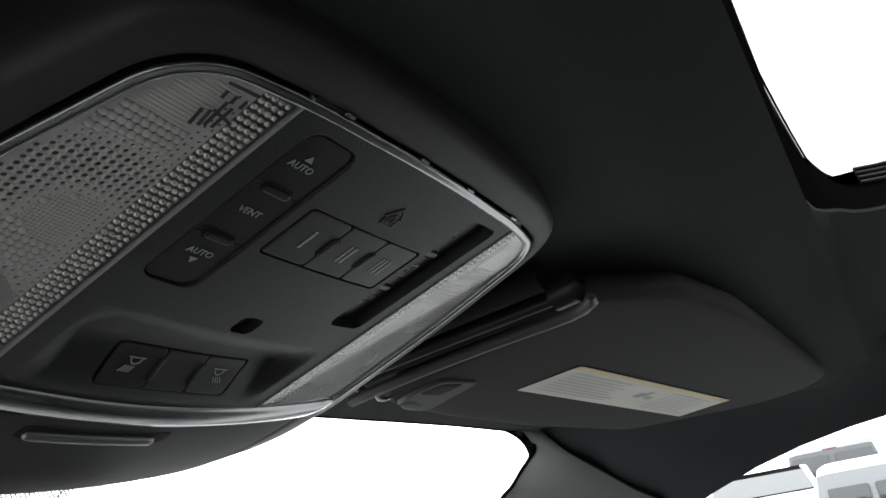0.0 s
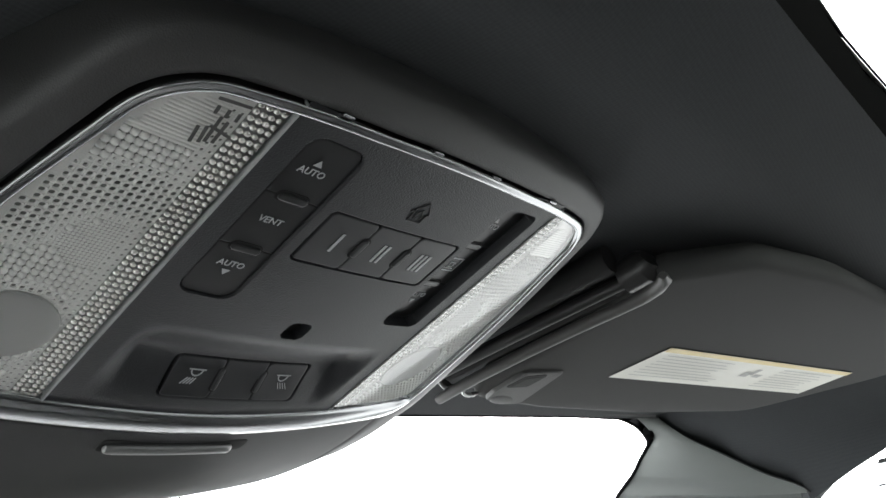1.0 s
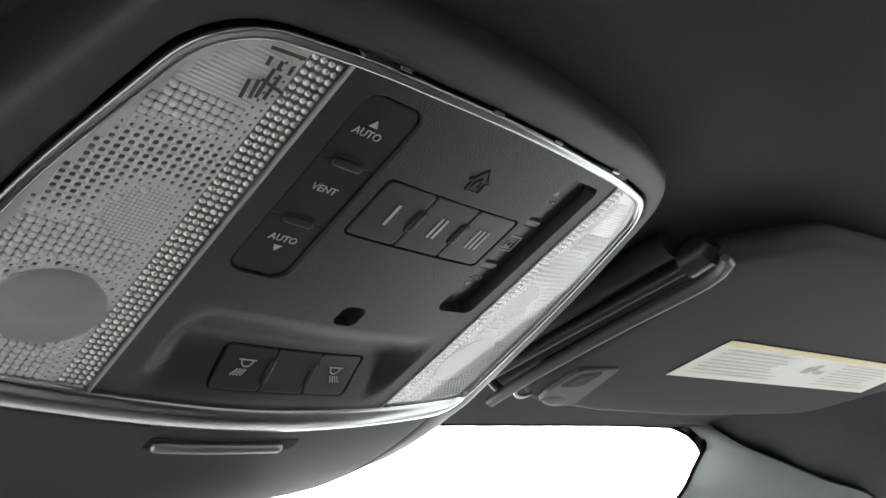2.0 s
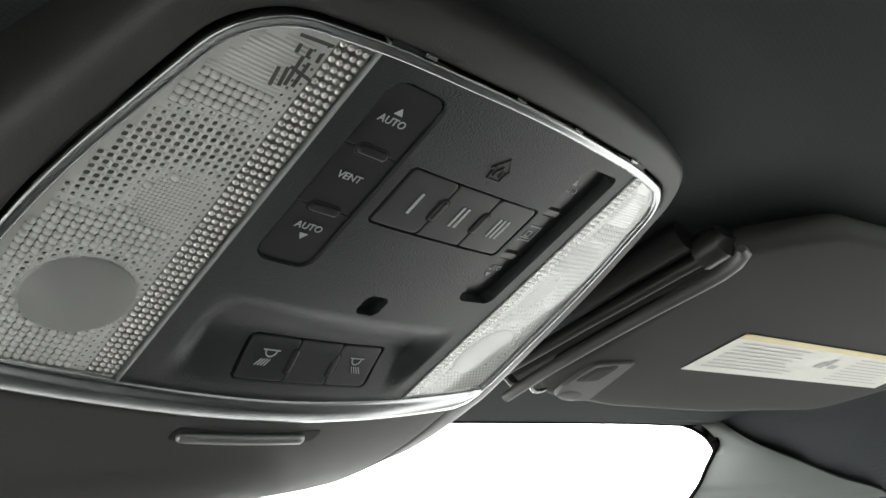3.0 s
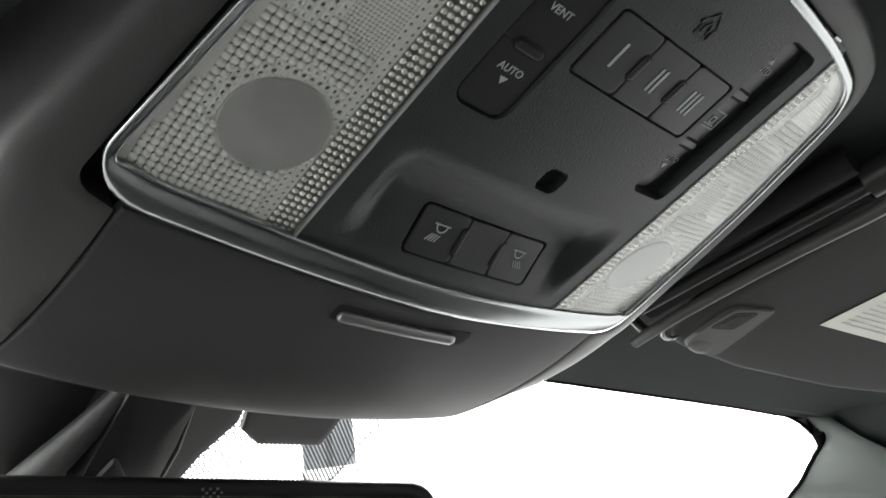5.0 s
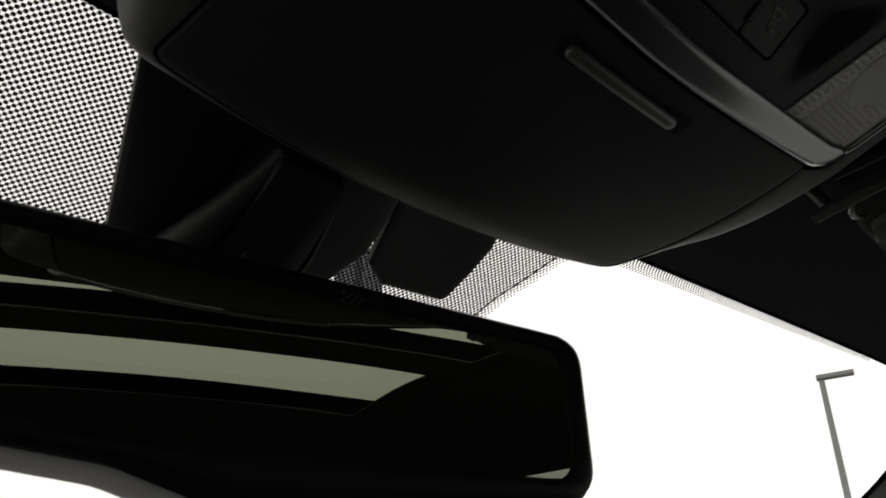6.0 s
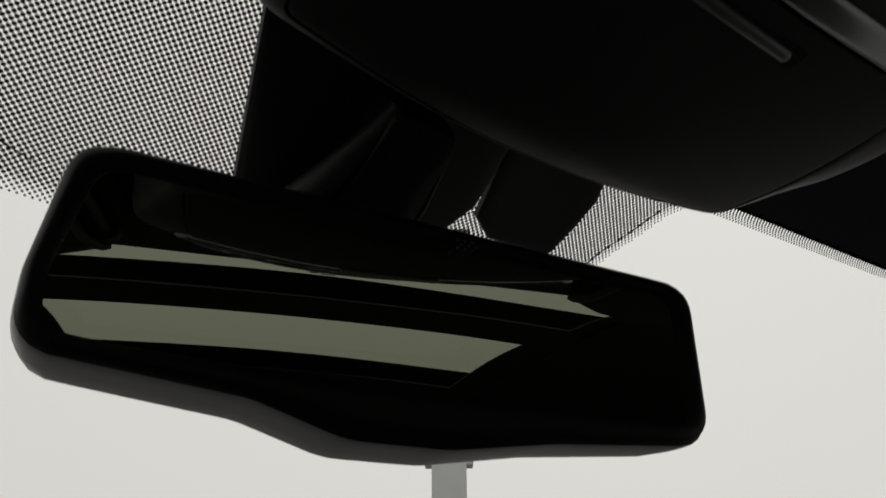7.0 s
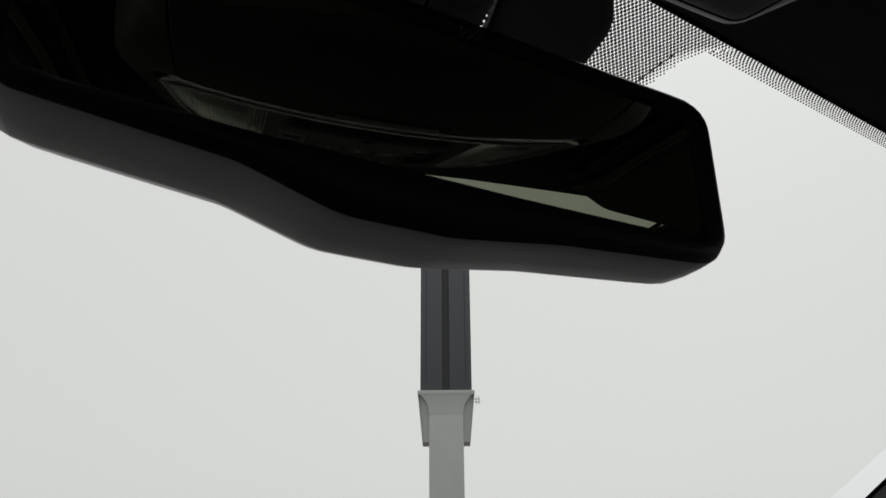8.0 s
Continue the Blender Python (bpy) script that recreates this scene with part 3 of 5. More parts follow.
MID = (0.0, 0.09)
RING = mirrored([(0.1515, 0.1285, 0.02), (0.1388, 0.03, 0.3), (0.1185, -0.0425, 0.032), (0.072, -0.0498, 0.3)])
RING = [(0.0, 0.1345, 0.9)] + RING[:4] + [(0.0, -0.0535, 0.9)] + RING[4:]
RING_LINE = fillet(RING, 9)
SHELL = [(0.0, 0.2710, 0.9), (0.1410, 0.2500, 0.012), (0.166, 0.17, 0.06), (0.171, 0.128, 0.05), (0.1545, 0.03, 0.3), (0.1285, -0.0532, 0.038), (0.076, -0.0635, 0.2),
         (0.0, -0.0675, 0.9), (-0.076, -0.0635, 0.2), (-0.1285, -0.0532, 0.038), (-0.1545, 0.03, 0.3), (-0.171, 0.128, 0.05), (-0.166, 0.17, 0.06), (-0.1410, 0.2500, 0.012)]
SHELL_LINE = fillet(SHELL, 9)
INNER = [(0.0, 0.2652, 0.9), (0.1362, 0.2442, 0.008), (0.1358, 0.1336, 0.001), (0.1521, 0.1296, 0.0195), (0.1408, 0.03, 0.3), (0.1205, -0.0440, 0.033), (0.073, -0.0515, 0.3),
         (0.0, -0.055, 0.9), (-0.073, -0.0515, 0.3), (-0.1205, -0.0440, 0.033), (-0.1408, 0.03, 0.3), (-0.1521, 0.1296, 0.0195), (-0.1358, 0.1336, 0.001), (-0.1362, 0.2442, 0.008)]
INNER_LINE = fillet(INNER, 7)
N = 320


def console_housing():
    a, b = radial(INNER_LINE, MID, N), radial(SHELL_LINE, MID, N)
    loops = [[at(p.x, p.y, 0.017) for p in a], [at(p.x, p.y, 0.0008) for p in a], [at(*p.lerp(q, 0.06), 0.0) for p, q in zip(a, b)]]
    for t in (0.3, 0.55, 0.8):
        loops.append([at(*p.lerp(q, t), 0.0012 * t ** 3 + 0.0035 * t * t * ease((q.y - 0.19) / 0.03)) for p, q in zip(a, b)])
    for out, up in ((0.0, 0.0022), (0.0026, 0.0056), (0.0038, 0.012), (0.0042, 0.022), (0.0045, 0.036), (0.0055, 0.05), (0.0075, 0.064), (0.012, 0.074)):
        row = []
        for q in b:
            d = (q - Vector(MID)).normalized()
            f = 1 - 0.4 * ease((q.y - 0.15) / 0.06)
            p = q + d * out * f
            z = deck(q.x, q.y) + up + 0.003 * ease((q.y - 0.19) / 0.03)
            row.append(Vector((p.x, p.y, z)) * S)
        loops.append(row)
    return part("housing", loft(loops), M_HOUSING, console, "soft grey-black outer shell", angle=50)


console_housing()
rim = radial(INNER_LINE, MID, N)
bm = loft([[at(*(Vector(MID).lerp(p, t)), 0.016) for p in rim] for t in (1.0, 0.6, 0.25)], False, True)
part("backing_plate", bm, M_GAP, console)


def inset(line, d, n=N):
    """An outline drawn in by d, as seen from the middle."""
    pts = radial(line, MID, n)
    out = []
    for i, p in enumerate(pts):
        t = (pts[(i + 1) % n] - pts[i - 1]).normalized()
        out.append(p + Vector((-t.y, t.x)) * d)
    return out


def chrome_ring():
    loops = []
    for d, dz in ((-0.0006, 0.003), (-0.0006, 0.0002), (-0.0003, -0.0010), (0.0002, -0.0014), (0.0009, -0.0016), (0.0019, -0.0016), (0.0027, -0.0015), (0.0033, -0.0011), (0.0037, -0.0002), (0.0039, 0.0035)):
        row = []
        for p in inset(RING_LINE, d):
            wide = 1 + 3.0 * ease((p.y - 0.112) / 0.014)
            q = p if wide == 1 else p - Vector((0, max(0.0, d - 0.0003) * (wide - 1)))
            row.append(at(q.x, q.y, dz * (1 + 0.3 * (wide - 1)) if dz < 0.003 else dz))
        loops.append(row)
    return part("trim_ring", loft(loops), M_CHROME, console, "bright chrome trim ring", angle=60)


chrome_ring()
# small clips between the ring and the shell
for x, y in ((-0.019, -0.0532), (0.0172, -0.0531), (0.0637, -0.0518), (-0.062, -0.0519)):
    p = at(x, y, 0.0004)
    part("trim_clip", box(p.x - 0.0022, p.x + 0.0022, p.y - 0.0006, p.y + 0.0006, p.z - 0.0012, p.z + 0.0015, 0.0003, 1), M_CHROME, console)

EDGE = 0.0765


def rounded_rect_distance(x, y, x0, x1, y0, y1, r):
    qx = abs(x - (x0 + x1) / 2) - (x1 - x0) / 2 + r
    qy = abs(y - (y0 + y1) / 2) - (y1 - y0) / 2 + r
    return math.hypot(max(qx, 0), max(qy, 0)) + min(max(qx, qy), 0) - r


WELLS = [(-0.0662, -0.0420, -0.0408, 0.0418, 0.006, 0.0040), (0.0430, 0.0668, -0.0408, 0.0418, 0.004, 0.0085),
         (-0.0360, 0.0390, -0.0144, 0.0134, 0.0025, 0.0034), (-0.0054, 0.0064, 0.0485, 0.0592, 0.0034, 0.006)]


def dish(x, y):
    """The thumb recess in front of the microphone, where the lamp switches sit."""
    a = ease((y - 0.0600) / 0.0245) * (1 - ease((y - 0.084) / 0.032))
    b = 1 - ease((abs(x) - 0.0530) / 0.0140)
    return 0.0078 * a * b


def panel_z(x, y):
    dz = dish(x, y)
    for x0, x1, y0, y1, r, depth in WELLS:
        d = rounded_rect_distance(x, y, x0, x1, y0, y1, r)
        dz += depth * (1 - ease((d + 0.0002) / 0.0005))
    d = rounded_rect_distance(x, y, -0.0338, 0.0418, 0.0863, 0.1089, 0.003)
    dz += 0.003 * (1 - ease((d + 0.0002) / 0.0005))
    return dz


def centre_panel():
    xs, ys = span(-EDGE, EDGE, 420), span(-0.0515, 0.1270, 490)
    bm = sheet(lambda x, y: at(x, y, panel_z(x, y)), xs, ys)
    return part("switch_panel", bm, M_PANEL, console, "grained black plastic centre panel", angle=55)


centre_panel()


def pad(x0, x1, y0, y1, r, dz, lift=0.0024, under=dish, soft=0.0011, crown=0.0, r_front=None):
    """A key with rounded corners and edges that follows the underside; dz is the depth of its face."""
    loops = []
    rf = r if r_front is None else r_front
    cx, cy = (x0 + x1) / 2, (y0 + y1) / 2
    for d, h in ((0.0, lift), (0.0, soft), (soft * 0.3, soft * 0.35), (soft, 0.0), (soft + 0.0003, 0.0)):
        line = fillet([(x0 + d, y0 + d, r), (x1 - d, y0 + d, r), (x1 - d, y1 - d, rf), (x0 + d, y1 - d, rf)], 5)
        loops.append([at(p.x, p.y, dz + h + under(p.x, p.y)) for p in line])
    for t in (0.66, 0.33):
        loops.append([at(cx + (p.x - cx) * t, cy + (p.y - cy) * t, dz - crown * (1 - t * t) + under(cx + (p.x - cx) * t, cy + (p.y - cy) * t)) for p in line])
    return loft(loops, False, True)


def flat(x, y):
    return 0.0


def strokes(lines, width, dz, under=flat):
    """Thin raised legend lines; each line is a list of (x, y)."""
    bm = bmesh.new()
    for ln in lines:
        for p, q in zip(ln, ln[1:]):
            p, q = Vector(p), Vector(q)
            d = (q - p).normalized() * width / 2
            w = Vector((-d.y, d.x))
            c = [p - d + w, p - d - w, q + d - w, q + d + w]
            lo = [bm.verts.new(at(v.x, v.y, dz + under(v.x, v.y))) for v in c]
            hi = [bm.verts.new(at(v.x, v.y, dz + 0.0003 + under(v.x, v.y))) for v in c]
            bm.faces.new(lo)
            for i in range(4):
                bm.faces.new((lo[i], lo[(i + 1) % 4], hi[(i + 1) % 4], hi[i]))
    return bm


def legend(text, x, y, size, dz, parent, mat=None):
    """Lettering that reads from below, its top towards the rear."""
    cu = bpy.data.curves.new("lettering", "FONT")
    cu.body, cu.size, cu.align_x, cu.align_y = text, size * S, "CENTER", "CENTER"
    cu.extrude = 0.00012
    cu.resolution_u = 3
    tmp = bpy.data.objects.new("lettering", cu)
    me = bpy.data.meshes.new_from_object(tmp)
    bpy.data.objects.remove(tmp)
    e = 0.001
    tx = (at(x + e, y, dz) - at(x - e, y, dz)).normalized()
    ty = -(at(x, y + e, dz) - at(x, y - e, dz)).normalized()
    m = Matrix((tx, ty, tx.cross(ty))).transposed().to_4x4()
    m.translation = at(x, y, dz)
    me.transform(m)
    me.materials.clear()
    me.materials.append(mat or M_INK)
    ob = new("lettering", me)
    ob.parent = parent
    return ob


def triangle(x, y, w, h, dz):
    bm = bmesh.new()
    pts = [(x - w / 2, y), (x + w / 2, y), (x, y + h)]
    lo = [bm.verts.new(at(px, py, dz)) for px, py in pts]
    hi = [bm.verts.new(at(px, py, dz + 0.0003)) for px, py in pts]
    bm.faces.new(lo)
    for i in range(3):
        bm.faces.new((lo[i], lo[(i + 1) % 3], hi[(i + 1) % 3], hi[i]))
    return bm


def roof_switch_column(side, name, words):
    cx = side * 0.0540
    deep = 0.0008 if side < 0 else 0.0052
    x0, x1 = (-0.0658, -0.0424) if side < 0 else (0.0433, 0.0664)
    rows = ((-0.0404, -0.01325), (-0.0131, 0.01405), (0.0142, 0.0414))
    for (y0, y1), word in zip(rows, words):
        key = part(name, pad(x0, x1, y0, y1, 0.0055 if word == "up" else 0.0002, deep, 0.004, flat, 0.0004, r_front=0.0055 if word == "down" else 0.0002), M_KEY, console, "smooth black rocker key")
        yc = (y0 + y1) / 2
        if word == "up":
            cx_up = cx - 0.0022
            legend("AUTO", cx_up, yc + 0.0006, 0.0041, deep - 0.0002, key)
            part("arrow", triangle(cx_up, yc - 0.0024, 0.0035, -0.0027, deep - 0.0004), M_INK, key)
        elif word == "down":
            legend("AUTO", cx, yc - 0.0042, 0.0041, deep - 0.0002, key)
            part("arrow", triangle(cx, yc - 0.0010, 0.0035, 0.0027, deep - 0.0004), M_INK, key)
        elif word == "VENT":
            legend("VENT", cx - 0.0006, yc - 0.0016, 0.0041, deep - 0.0002, key)
        else:
            a, b = 0.0048, 0.0042
            part("shade_icon", strokes([[(cx - a, yc - b), (cx + a, yc - b), (cx + a, yc + b), (cx - a, yc + b), (cx - a, yc - b)],
                                        [(cx - 0.0015, yc + 0.0018), (cx + 0.0015, yc + 0.0018), (cx + 0.0015, yc - 0.0012), (cx - 0.0015, yc - 0.0012), (cx - 0.0015, yc + 0.0018)],
                                        [(cx - 0.003, yc + 0.0028), (cx + 0.003, yc + 0.0028)]], 0.0006, deep - 0.0004), M_INK, key)
    for yb in (-0.0131, 0.0145):
        part("rib_gap", pad(cx - 0.0072, cx + 0.0070, yb - 0.0028, yb + 0.0028, 0.0027, deep - 0.0002, 0.001, flat, 0.0002), M_GAP, console, "dark outline round the finger rib")
        part("finger_rib", pad(cx - 0.0063, cx + 0.0061, yb - 0.0018, yb + 0.0018, 0.0017, deep - 0.0012, 0.003, flat, 0.0007), M_KEY, console)


roof_switch_column(-1, "sunroof_switch", ("up", "VENT", "down"))
roof_switch_column(1, "shade_switch", ("up", "shade", "down"))


def transmitter_buttons():
    xs = (-0.0352, -0.0108, 0.0136, 0.0382)
    for k in range(3):
        b = part("transmitter_button", pad(xs[k] + 0.00025, xs[k + 1] - 0.00025, -0.0139, 0.0129, 0.0022 if k != 1 else 0.0004, 0.0, 0.0035, flat, 0.0005), M_BUTTON, console, "flat black garage transmitter key")
        xc = (xs[k] + xs[k + 1]) / 2
        for i in range(k + 1):
            x = xc + (i - k / 2) * 0.0027
            part("legend_bar", strokes([[(x, -0.0048), (x, 0.0042)]], 0.0012, -0.0003), M_INK, b)
    for x in xs[1:3]:
        part("rib_gap", pad(x - 0.0026, x + 0.0026, -0.0064, 0.0056, 0.0024, -0.0003, 0.001, flat, 0.0002), M_GAP, console, "dark outline round the finger rib")
        part("finger_rib", pad(x - 0.0016, x + 0.0016, -0.0055, 0.0047, 0.0015, -0.0011, 0.003, flat, 0.0008), M_BUTTON, console)
    # engraved house mark behind the keys
    y = -0.0265
    outer = [(-0.0036, 0.0012), (-0.0052, 0.0010), (0.0, -0.0048), (0.0052, 0.0010), (0.0036, 0.0012), (0.0036, 0.0056), (-0.0036, 0.0056), (-0.0036, 0.0012)]
    inner = [(-0.0017, 0.0038), (-0.0017, 0.0014), (0.0, -0.0008), (0.0017, 0.0014), (0.0017, 0.0038)]
    part("house_mark", strokes([[(u, y + v) for u, v in ln] for ln in (outer, inner)], 0.0005, -0.0004), M_SMOKE, console, "glossy black house outline")


transmitter_buttons()


def lamp_switches():
    xs = (-0.0326, -0.0076, 0.0158, 0.0406)
    for k in range(3):
        b = part("lamp_switch", pad(xs[k] + 0.00025, xs[k + 1] - 0.00025, 0.0870, 0.1083, 0.0022 if k != 1 else 0.0004, -0.0002, 0.0035, dish, 0.0005), M_BUTTON, console, "black map light key")
        if k == 1:
            continue
        s = -1 if k == 0 else 1
        xc, yc = (xs[k] + xs[k + 1]) / 2, 0.0968
        cap = [(xc - 0.0040, yc - 0.0032), (xc + 0.0040, yc - 0.0032)]
        bowl = [(xc + 0.0028 * math.cos(math.pi * i / 8), yc - 0.0029 + 0.0029 * math.sin(math.pi * i / 8)) for i in range(9)]
        rays = [[(xc + s * 0.0010 + (i - 1.5) * 0.0014, yc + 0.0013), (xc + s * 0.0030 + (i - 1.5) * 0.0016, yc + 0.0042)] for i in range(4)]
        part("lamp_icon", strokes([cap, bowl], 0.0005, -0.0006, dish), M_INK, b)
        part("lamp_icon", strokes(rays, 0.0004, -0.0006, dish), M_INK, b)
    for x in xs[1:3]:
        part("rib_gap", pad(x - 0.0024, x + 0.0024, 0.0913, 0.1044, 0.0022, -0.0005, 0.001, dish, 0.0002), M_GAP, console, "dark outline round the finger rib")
        part("finger_rib", pad(x - 0.0014, x + 0.0014, 0.0922, 0.1035, 0.0013, -0.0012, 0.003, dish, 0.0007), M_BUTTON, console)


lamp_switches()
part("microphone_slot", pad(-0.0046, 0.0056, 0.049, 0.0587, 0.003, 0.0042, 0.002, flat, 0.0005), M_GAP, console, "small dark microphone opening")

# ---- map lights


def inside(poly, x, y):
    hit = False
    for i in range(len(poly)):
        (xa, ya), (xb, yb) = poly[i - 1], poly[i]
        if (ya > y) != (yb > y) and x < (xb - xa) * (y - ya) / (yb - ya) + xa:
            hit = not hit
    return hit


LENS_LINE = [tuple(p) for p in inset(RING_LINE, 0.0025, 160)]
PITCH = 0.0029


BEAD_LINE = [tuple(p) for p in inset(RING_LINE, 0.0075, 160)]


def map_light(side):
    lens_mesh, cores, beads = bmesh.new(), bmesh.new(), bmesh.new()
    bulb = (side * 0.1085, 0.080)
    nx, ny = 28, 62

    def bed(x, y, w, mesh, dz=0.0021):
        mesh.faces.new([mesh.verts.new(at(x + c * w / 2, y + d * w / 2, dz)) for c, d in ((-1, -1), (1, -1), (1, 1), (-1, 1))])

    def rib(x, y, w, rise):
        """One stretch of a fine cross rib."""
        rows = [[lens_mesh.verts.new(at(x + c * w / 2, y + d * w / 4, 0.0018 - rise * e)) for c in (-1, 1)] for d, e in ((-1.0, 0.0), (-0.4, 0.8), (0.4, 0.8), (1.0, 0.0))]
        for p, q in zip(rows, rows[1:]):
            lens_mesh.faces.new((p[0], p[1], q[1], q[0]))

    def dome(x, y, w, rise):
        """A glossy round bead on the dark bed."""
        rows = [[beads.verts.new(at(x + f * w * math.cos(a), y + 0.9 * f * w * math.sin(a), 0.0021 - rise * g)) for a in (math.pi * k / 4 for k in range(8))]
                for f, g in ((0.45, 0.0), (0.41, 0.45), (0.28, 0.82), (0.12, 0.98))]
        for p, q in zip(rows, rows[1:]):
            for k in range(8):
                beads.faces.new((p[k], p[(k + 1) % 8], q[(k + 1) % 8], q[k]))
        beads.faces.new(rows[-1])

    def bump(x, y, w, rise):
        """A softly rounded bead."""
        loops = []
        for f, sq, dz in ((0.48, 0.5, 0.0021), (0.46, 0.45, 0.0018 - 0.1 * rise), (0.34, 0.25, 0.0018 - 0.65 * rise), (0.16, 0.1, 0.0018 - 0.97 * rise)):
            row = []
            for k in range(8):
                a = math.pi * k / 4
                c, d = math.cos(a), math.sin(a)
                g = mix(1.0, 1.0 / max(abs(c), abs(d)), sq) * f * w
                row.append(lens_mesh.verts.new(at(x + c * g, y + d * g, dz)))
            loops.append(row)
        for p, q in zip(loops, loops[1:]):
            for k in range(8):
                lens_mesh.faces.new((p[k], p[(k + 1) % 8], q[(k + 1) % 8], q[k]))
        lens_mesh.faces.new(loops[-1])

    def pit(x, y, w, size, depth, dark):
        """A square bead cell with a rounded hollow; a dark floor paints the socket's refracted image."""
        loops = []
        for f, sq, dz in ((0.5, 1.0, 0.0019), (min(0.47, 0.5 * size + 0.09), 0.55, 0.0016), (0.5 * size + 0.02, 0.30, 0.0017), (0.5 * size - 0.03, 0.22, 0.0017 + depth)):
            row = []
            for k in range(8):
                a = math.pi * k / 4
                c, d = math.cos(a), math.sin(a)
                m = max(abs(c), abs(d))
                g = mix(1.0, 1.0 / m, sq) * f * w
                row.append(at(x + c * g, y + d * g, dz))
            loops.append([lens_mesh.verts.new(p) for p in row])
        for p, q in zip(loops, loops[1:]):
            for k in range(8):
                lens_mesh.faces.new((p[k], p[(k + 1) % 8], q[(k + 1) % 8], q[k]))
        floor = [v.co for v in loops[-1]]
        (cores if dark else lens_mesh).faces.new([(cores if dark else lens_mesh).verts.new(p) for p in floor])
    for i in range(nx):
        for j in range(ny):
            x = side * (EDGE + 0.0010 + (i + 0.5) * PITCH)
            y = -0.052 + (j + 0.5) * PITCH
            if not inside(LENS_LINE, x, y):
                continue
            d = math.hypot(x - bulb[0], y - bulb[1])
            if d < 0.0187:
                continue
            u, v = abs(x) - 0.100, y - 0.033
            far = math.hypot(u, v)
            # dark hearts paint the lamp socket as the beads would refract it
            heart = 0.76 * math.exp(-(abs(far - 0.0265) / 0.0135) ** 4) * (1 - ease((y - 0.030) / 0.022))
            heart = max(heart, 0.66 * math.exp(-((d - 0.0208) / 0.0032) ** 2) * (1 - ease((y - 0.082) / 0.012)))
            calm = far < 0.012
            # the bed's dark colour stands in for dim gaps between beads
            if i < 4:
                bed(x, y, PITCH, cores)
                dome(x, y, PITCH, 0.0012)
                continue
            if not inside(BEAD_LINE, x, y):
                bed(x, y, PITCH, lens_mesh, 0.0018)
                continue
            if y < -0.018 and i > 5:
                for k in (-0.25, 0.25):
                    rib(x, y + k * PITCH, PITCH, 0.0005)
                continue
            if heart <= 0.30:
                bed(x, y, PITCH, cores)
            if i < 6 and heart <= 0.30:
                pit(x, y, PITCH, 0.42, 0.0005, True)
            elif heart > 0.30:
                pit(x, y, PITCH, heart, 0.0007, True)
            elif calm:
                for k in (-0.25, 0.25):
                    for h in (-0.25, 0.25):
                        bump(x + k * PITCH, y + h * PITCH, PITCH / 2, 0.0003)
            else:
                bump(x, y, PITCH, 0.0012)
    cover = sheet(lambda u, y: at(side * u, y, 0.0) if inside(LENS_LINE, side * u, y) else None, span(EDGE + 0.0005, 0.152, 60), span(-0.05, 0.133, 130))
    lens = part("map_light_lens", cover, M_COVER, console, "clear map light lens", angle=70)
    lens.visible_shadow = False
    tagged(part("prism_pattern", lens_mesh, M_LENS, lens, "pale moulded prism pattern", angle=70), kind="stuff")
    tagged(part("edge_beads", beads, M_BEAD, lens, "bright round beads along the lens edge", angle=70), kind="stuff")
    tagged(part("prism_cores", cores, M_CORE, lens, "dark faces painting the refracted socket and gaps of the prism beads", smooth=False), kind="stuff")
    # smooth strip along the panel
    loops = [[at(side * (EDGE + d), y, dz) for y in span(-0.05, 0.131, 60)] for d, dz in ((0.0, 0.004), (0.0, -0.0004), (0.0003, -0.0007), (0.0008, -0.0004), (0.0009, 0.001))]
    part("lens_edge", loft(loops, closed=False), M_BULB, lens)
    # pale flange and frosted lamp window, slightly sunk
    flange = [[at(bulb[0] + r * math.cos(a), bulb[1] + r * math.sin(a), 0.0021) for a in (2 * math.pi * k / 40 for k in range(40))] for r in (0.0178, 0.0200)]
    part("window_flange", loft(flange), M_LENS, lens)
    loops = []
    for t, dz in ((1.04, 0.003), (1.03, 0.0016), (1.01, 0.0011), (0.97, 0.0010), (0.8, 0.0011), (0.55, 0.0013), (0.3, 0.0014)):
        loops.append([at(bulb[0] + 0.0178 * t * math.cos(a), bulb[1] + 0.0178 * t * math.sin(a), dz) for a in (2 * math.pi * k / 40 for k in range(40))])
    part("lamp_window", loft(loops, False, True), M_FROST, lens, "round frosted lamp window")
    # reflector behind
    line = fillet([(side * (EDGE + 0.002), -0.046, 0.004), (side * 0.104, -0.046, 0.02), (side * 0.138, 0.01, 0.1), (side * 0.147, 0.118, 0.015), (side * (EDGE + 0.002), 0.122, 0.004)], 5)
    loops = [[at(p.x, p.y, 0.003) for p in line]]
    c = Vector((side * 0.108, 0.04))
    for t, dz in ((0.96, 0.006), (0.85, 0.0066), (0.5, 0.0068)):
        loops.append([at(*(c.lerp(p, t)), dz) for p in line])
    part("reflector", loft(loops, False, True), M_TRAY, lens, "pale reflector tray")
    for k in (-1, 1):
        c = at(bulb[0] + 0.0035 * k + 0.003, bulb[1] - 0.006 + 0.002 * k, 0.0052)
        part("lamp_bulb", tube([c + Vector((0, 0, z * S)) for z in (0.0014, 0.0004, -0.0004, -0.0008)], [0.0026, 0.0026, 0.0020, 0.0006], 12), M_TRAY, lens, "small pale lamp bulb")
    for yy, rr in ((0.002, 0.016), (0.0735, 0.0125)):
        ring_pts = [[at(side * 0.108 + rr * t * math.cos(a), yy + rr * t * math.sin(a), 0.0058 - 0.001 * (t < 0.5)) for a in (2 * math.pi * k / 28 for k in range(28))] for t in (1.0, 0.75, 0.4)]
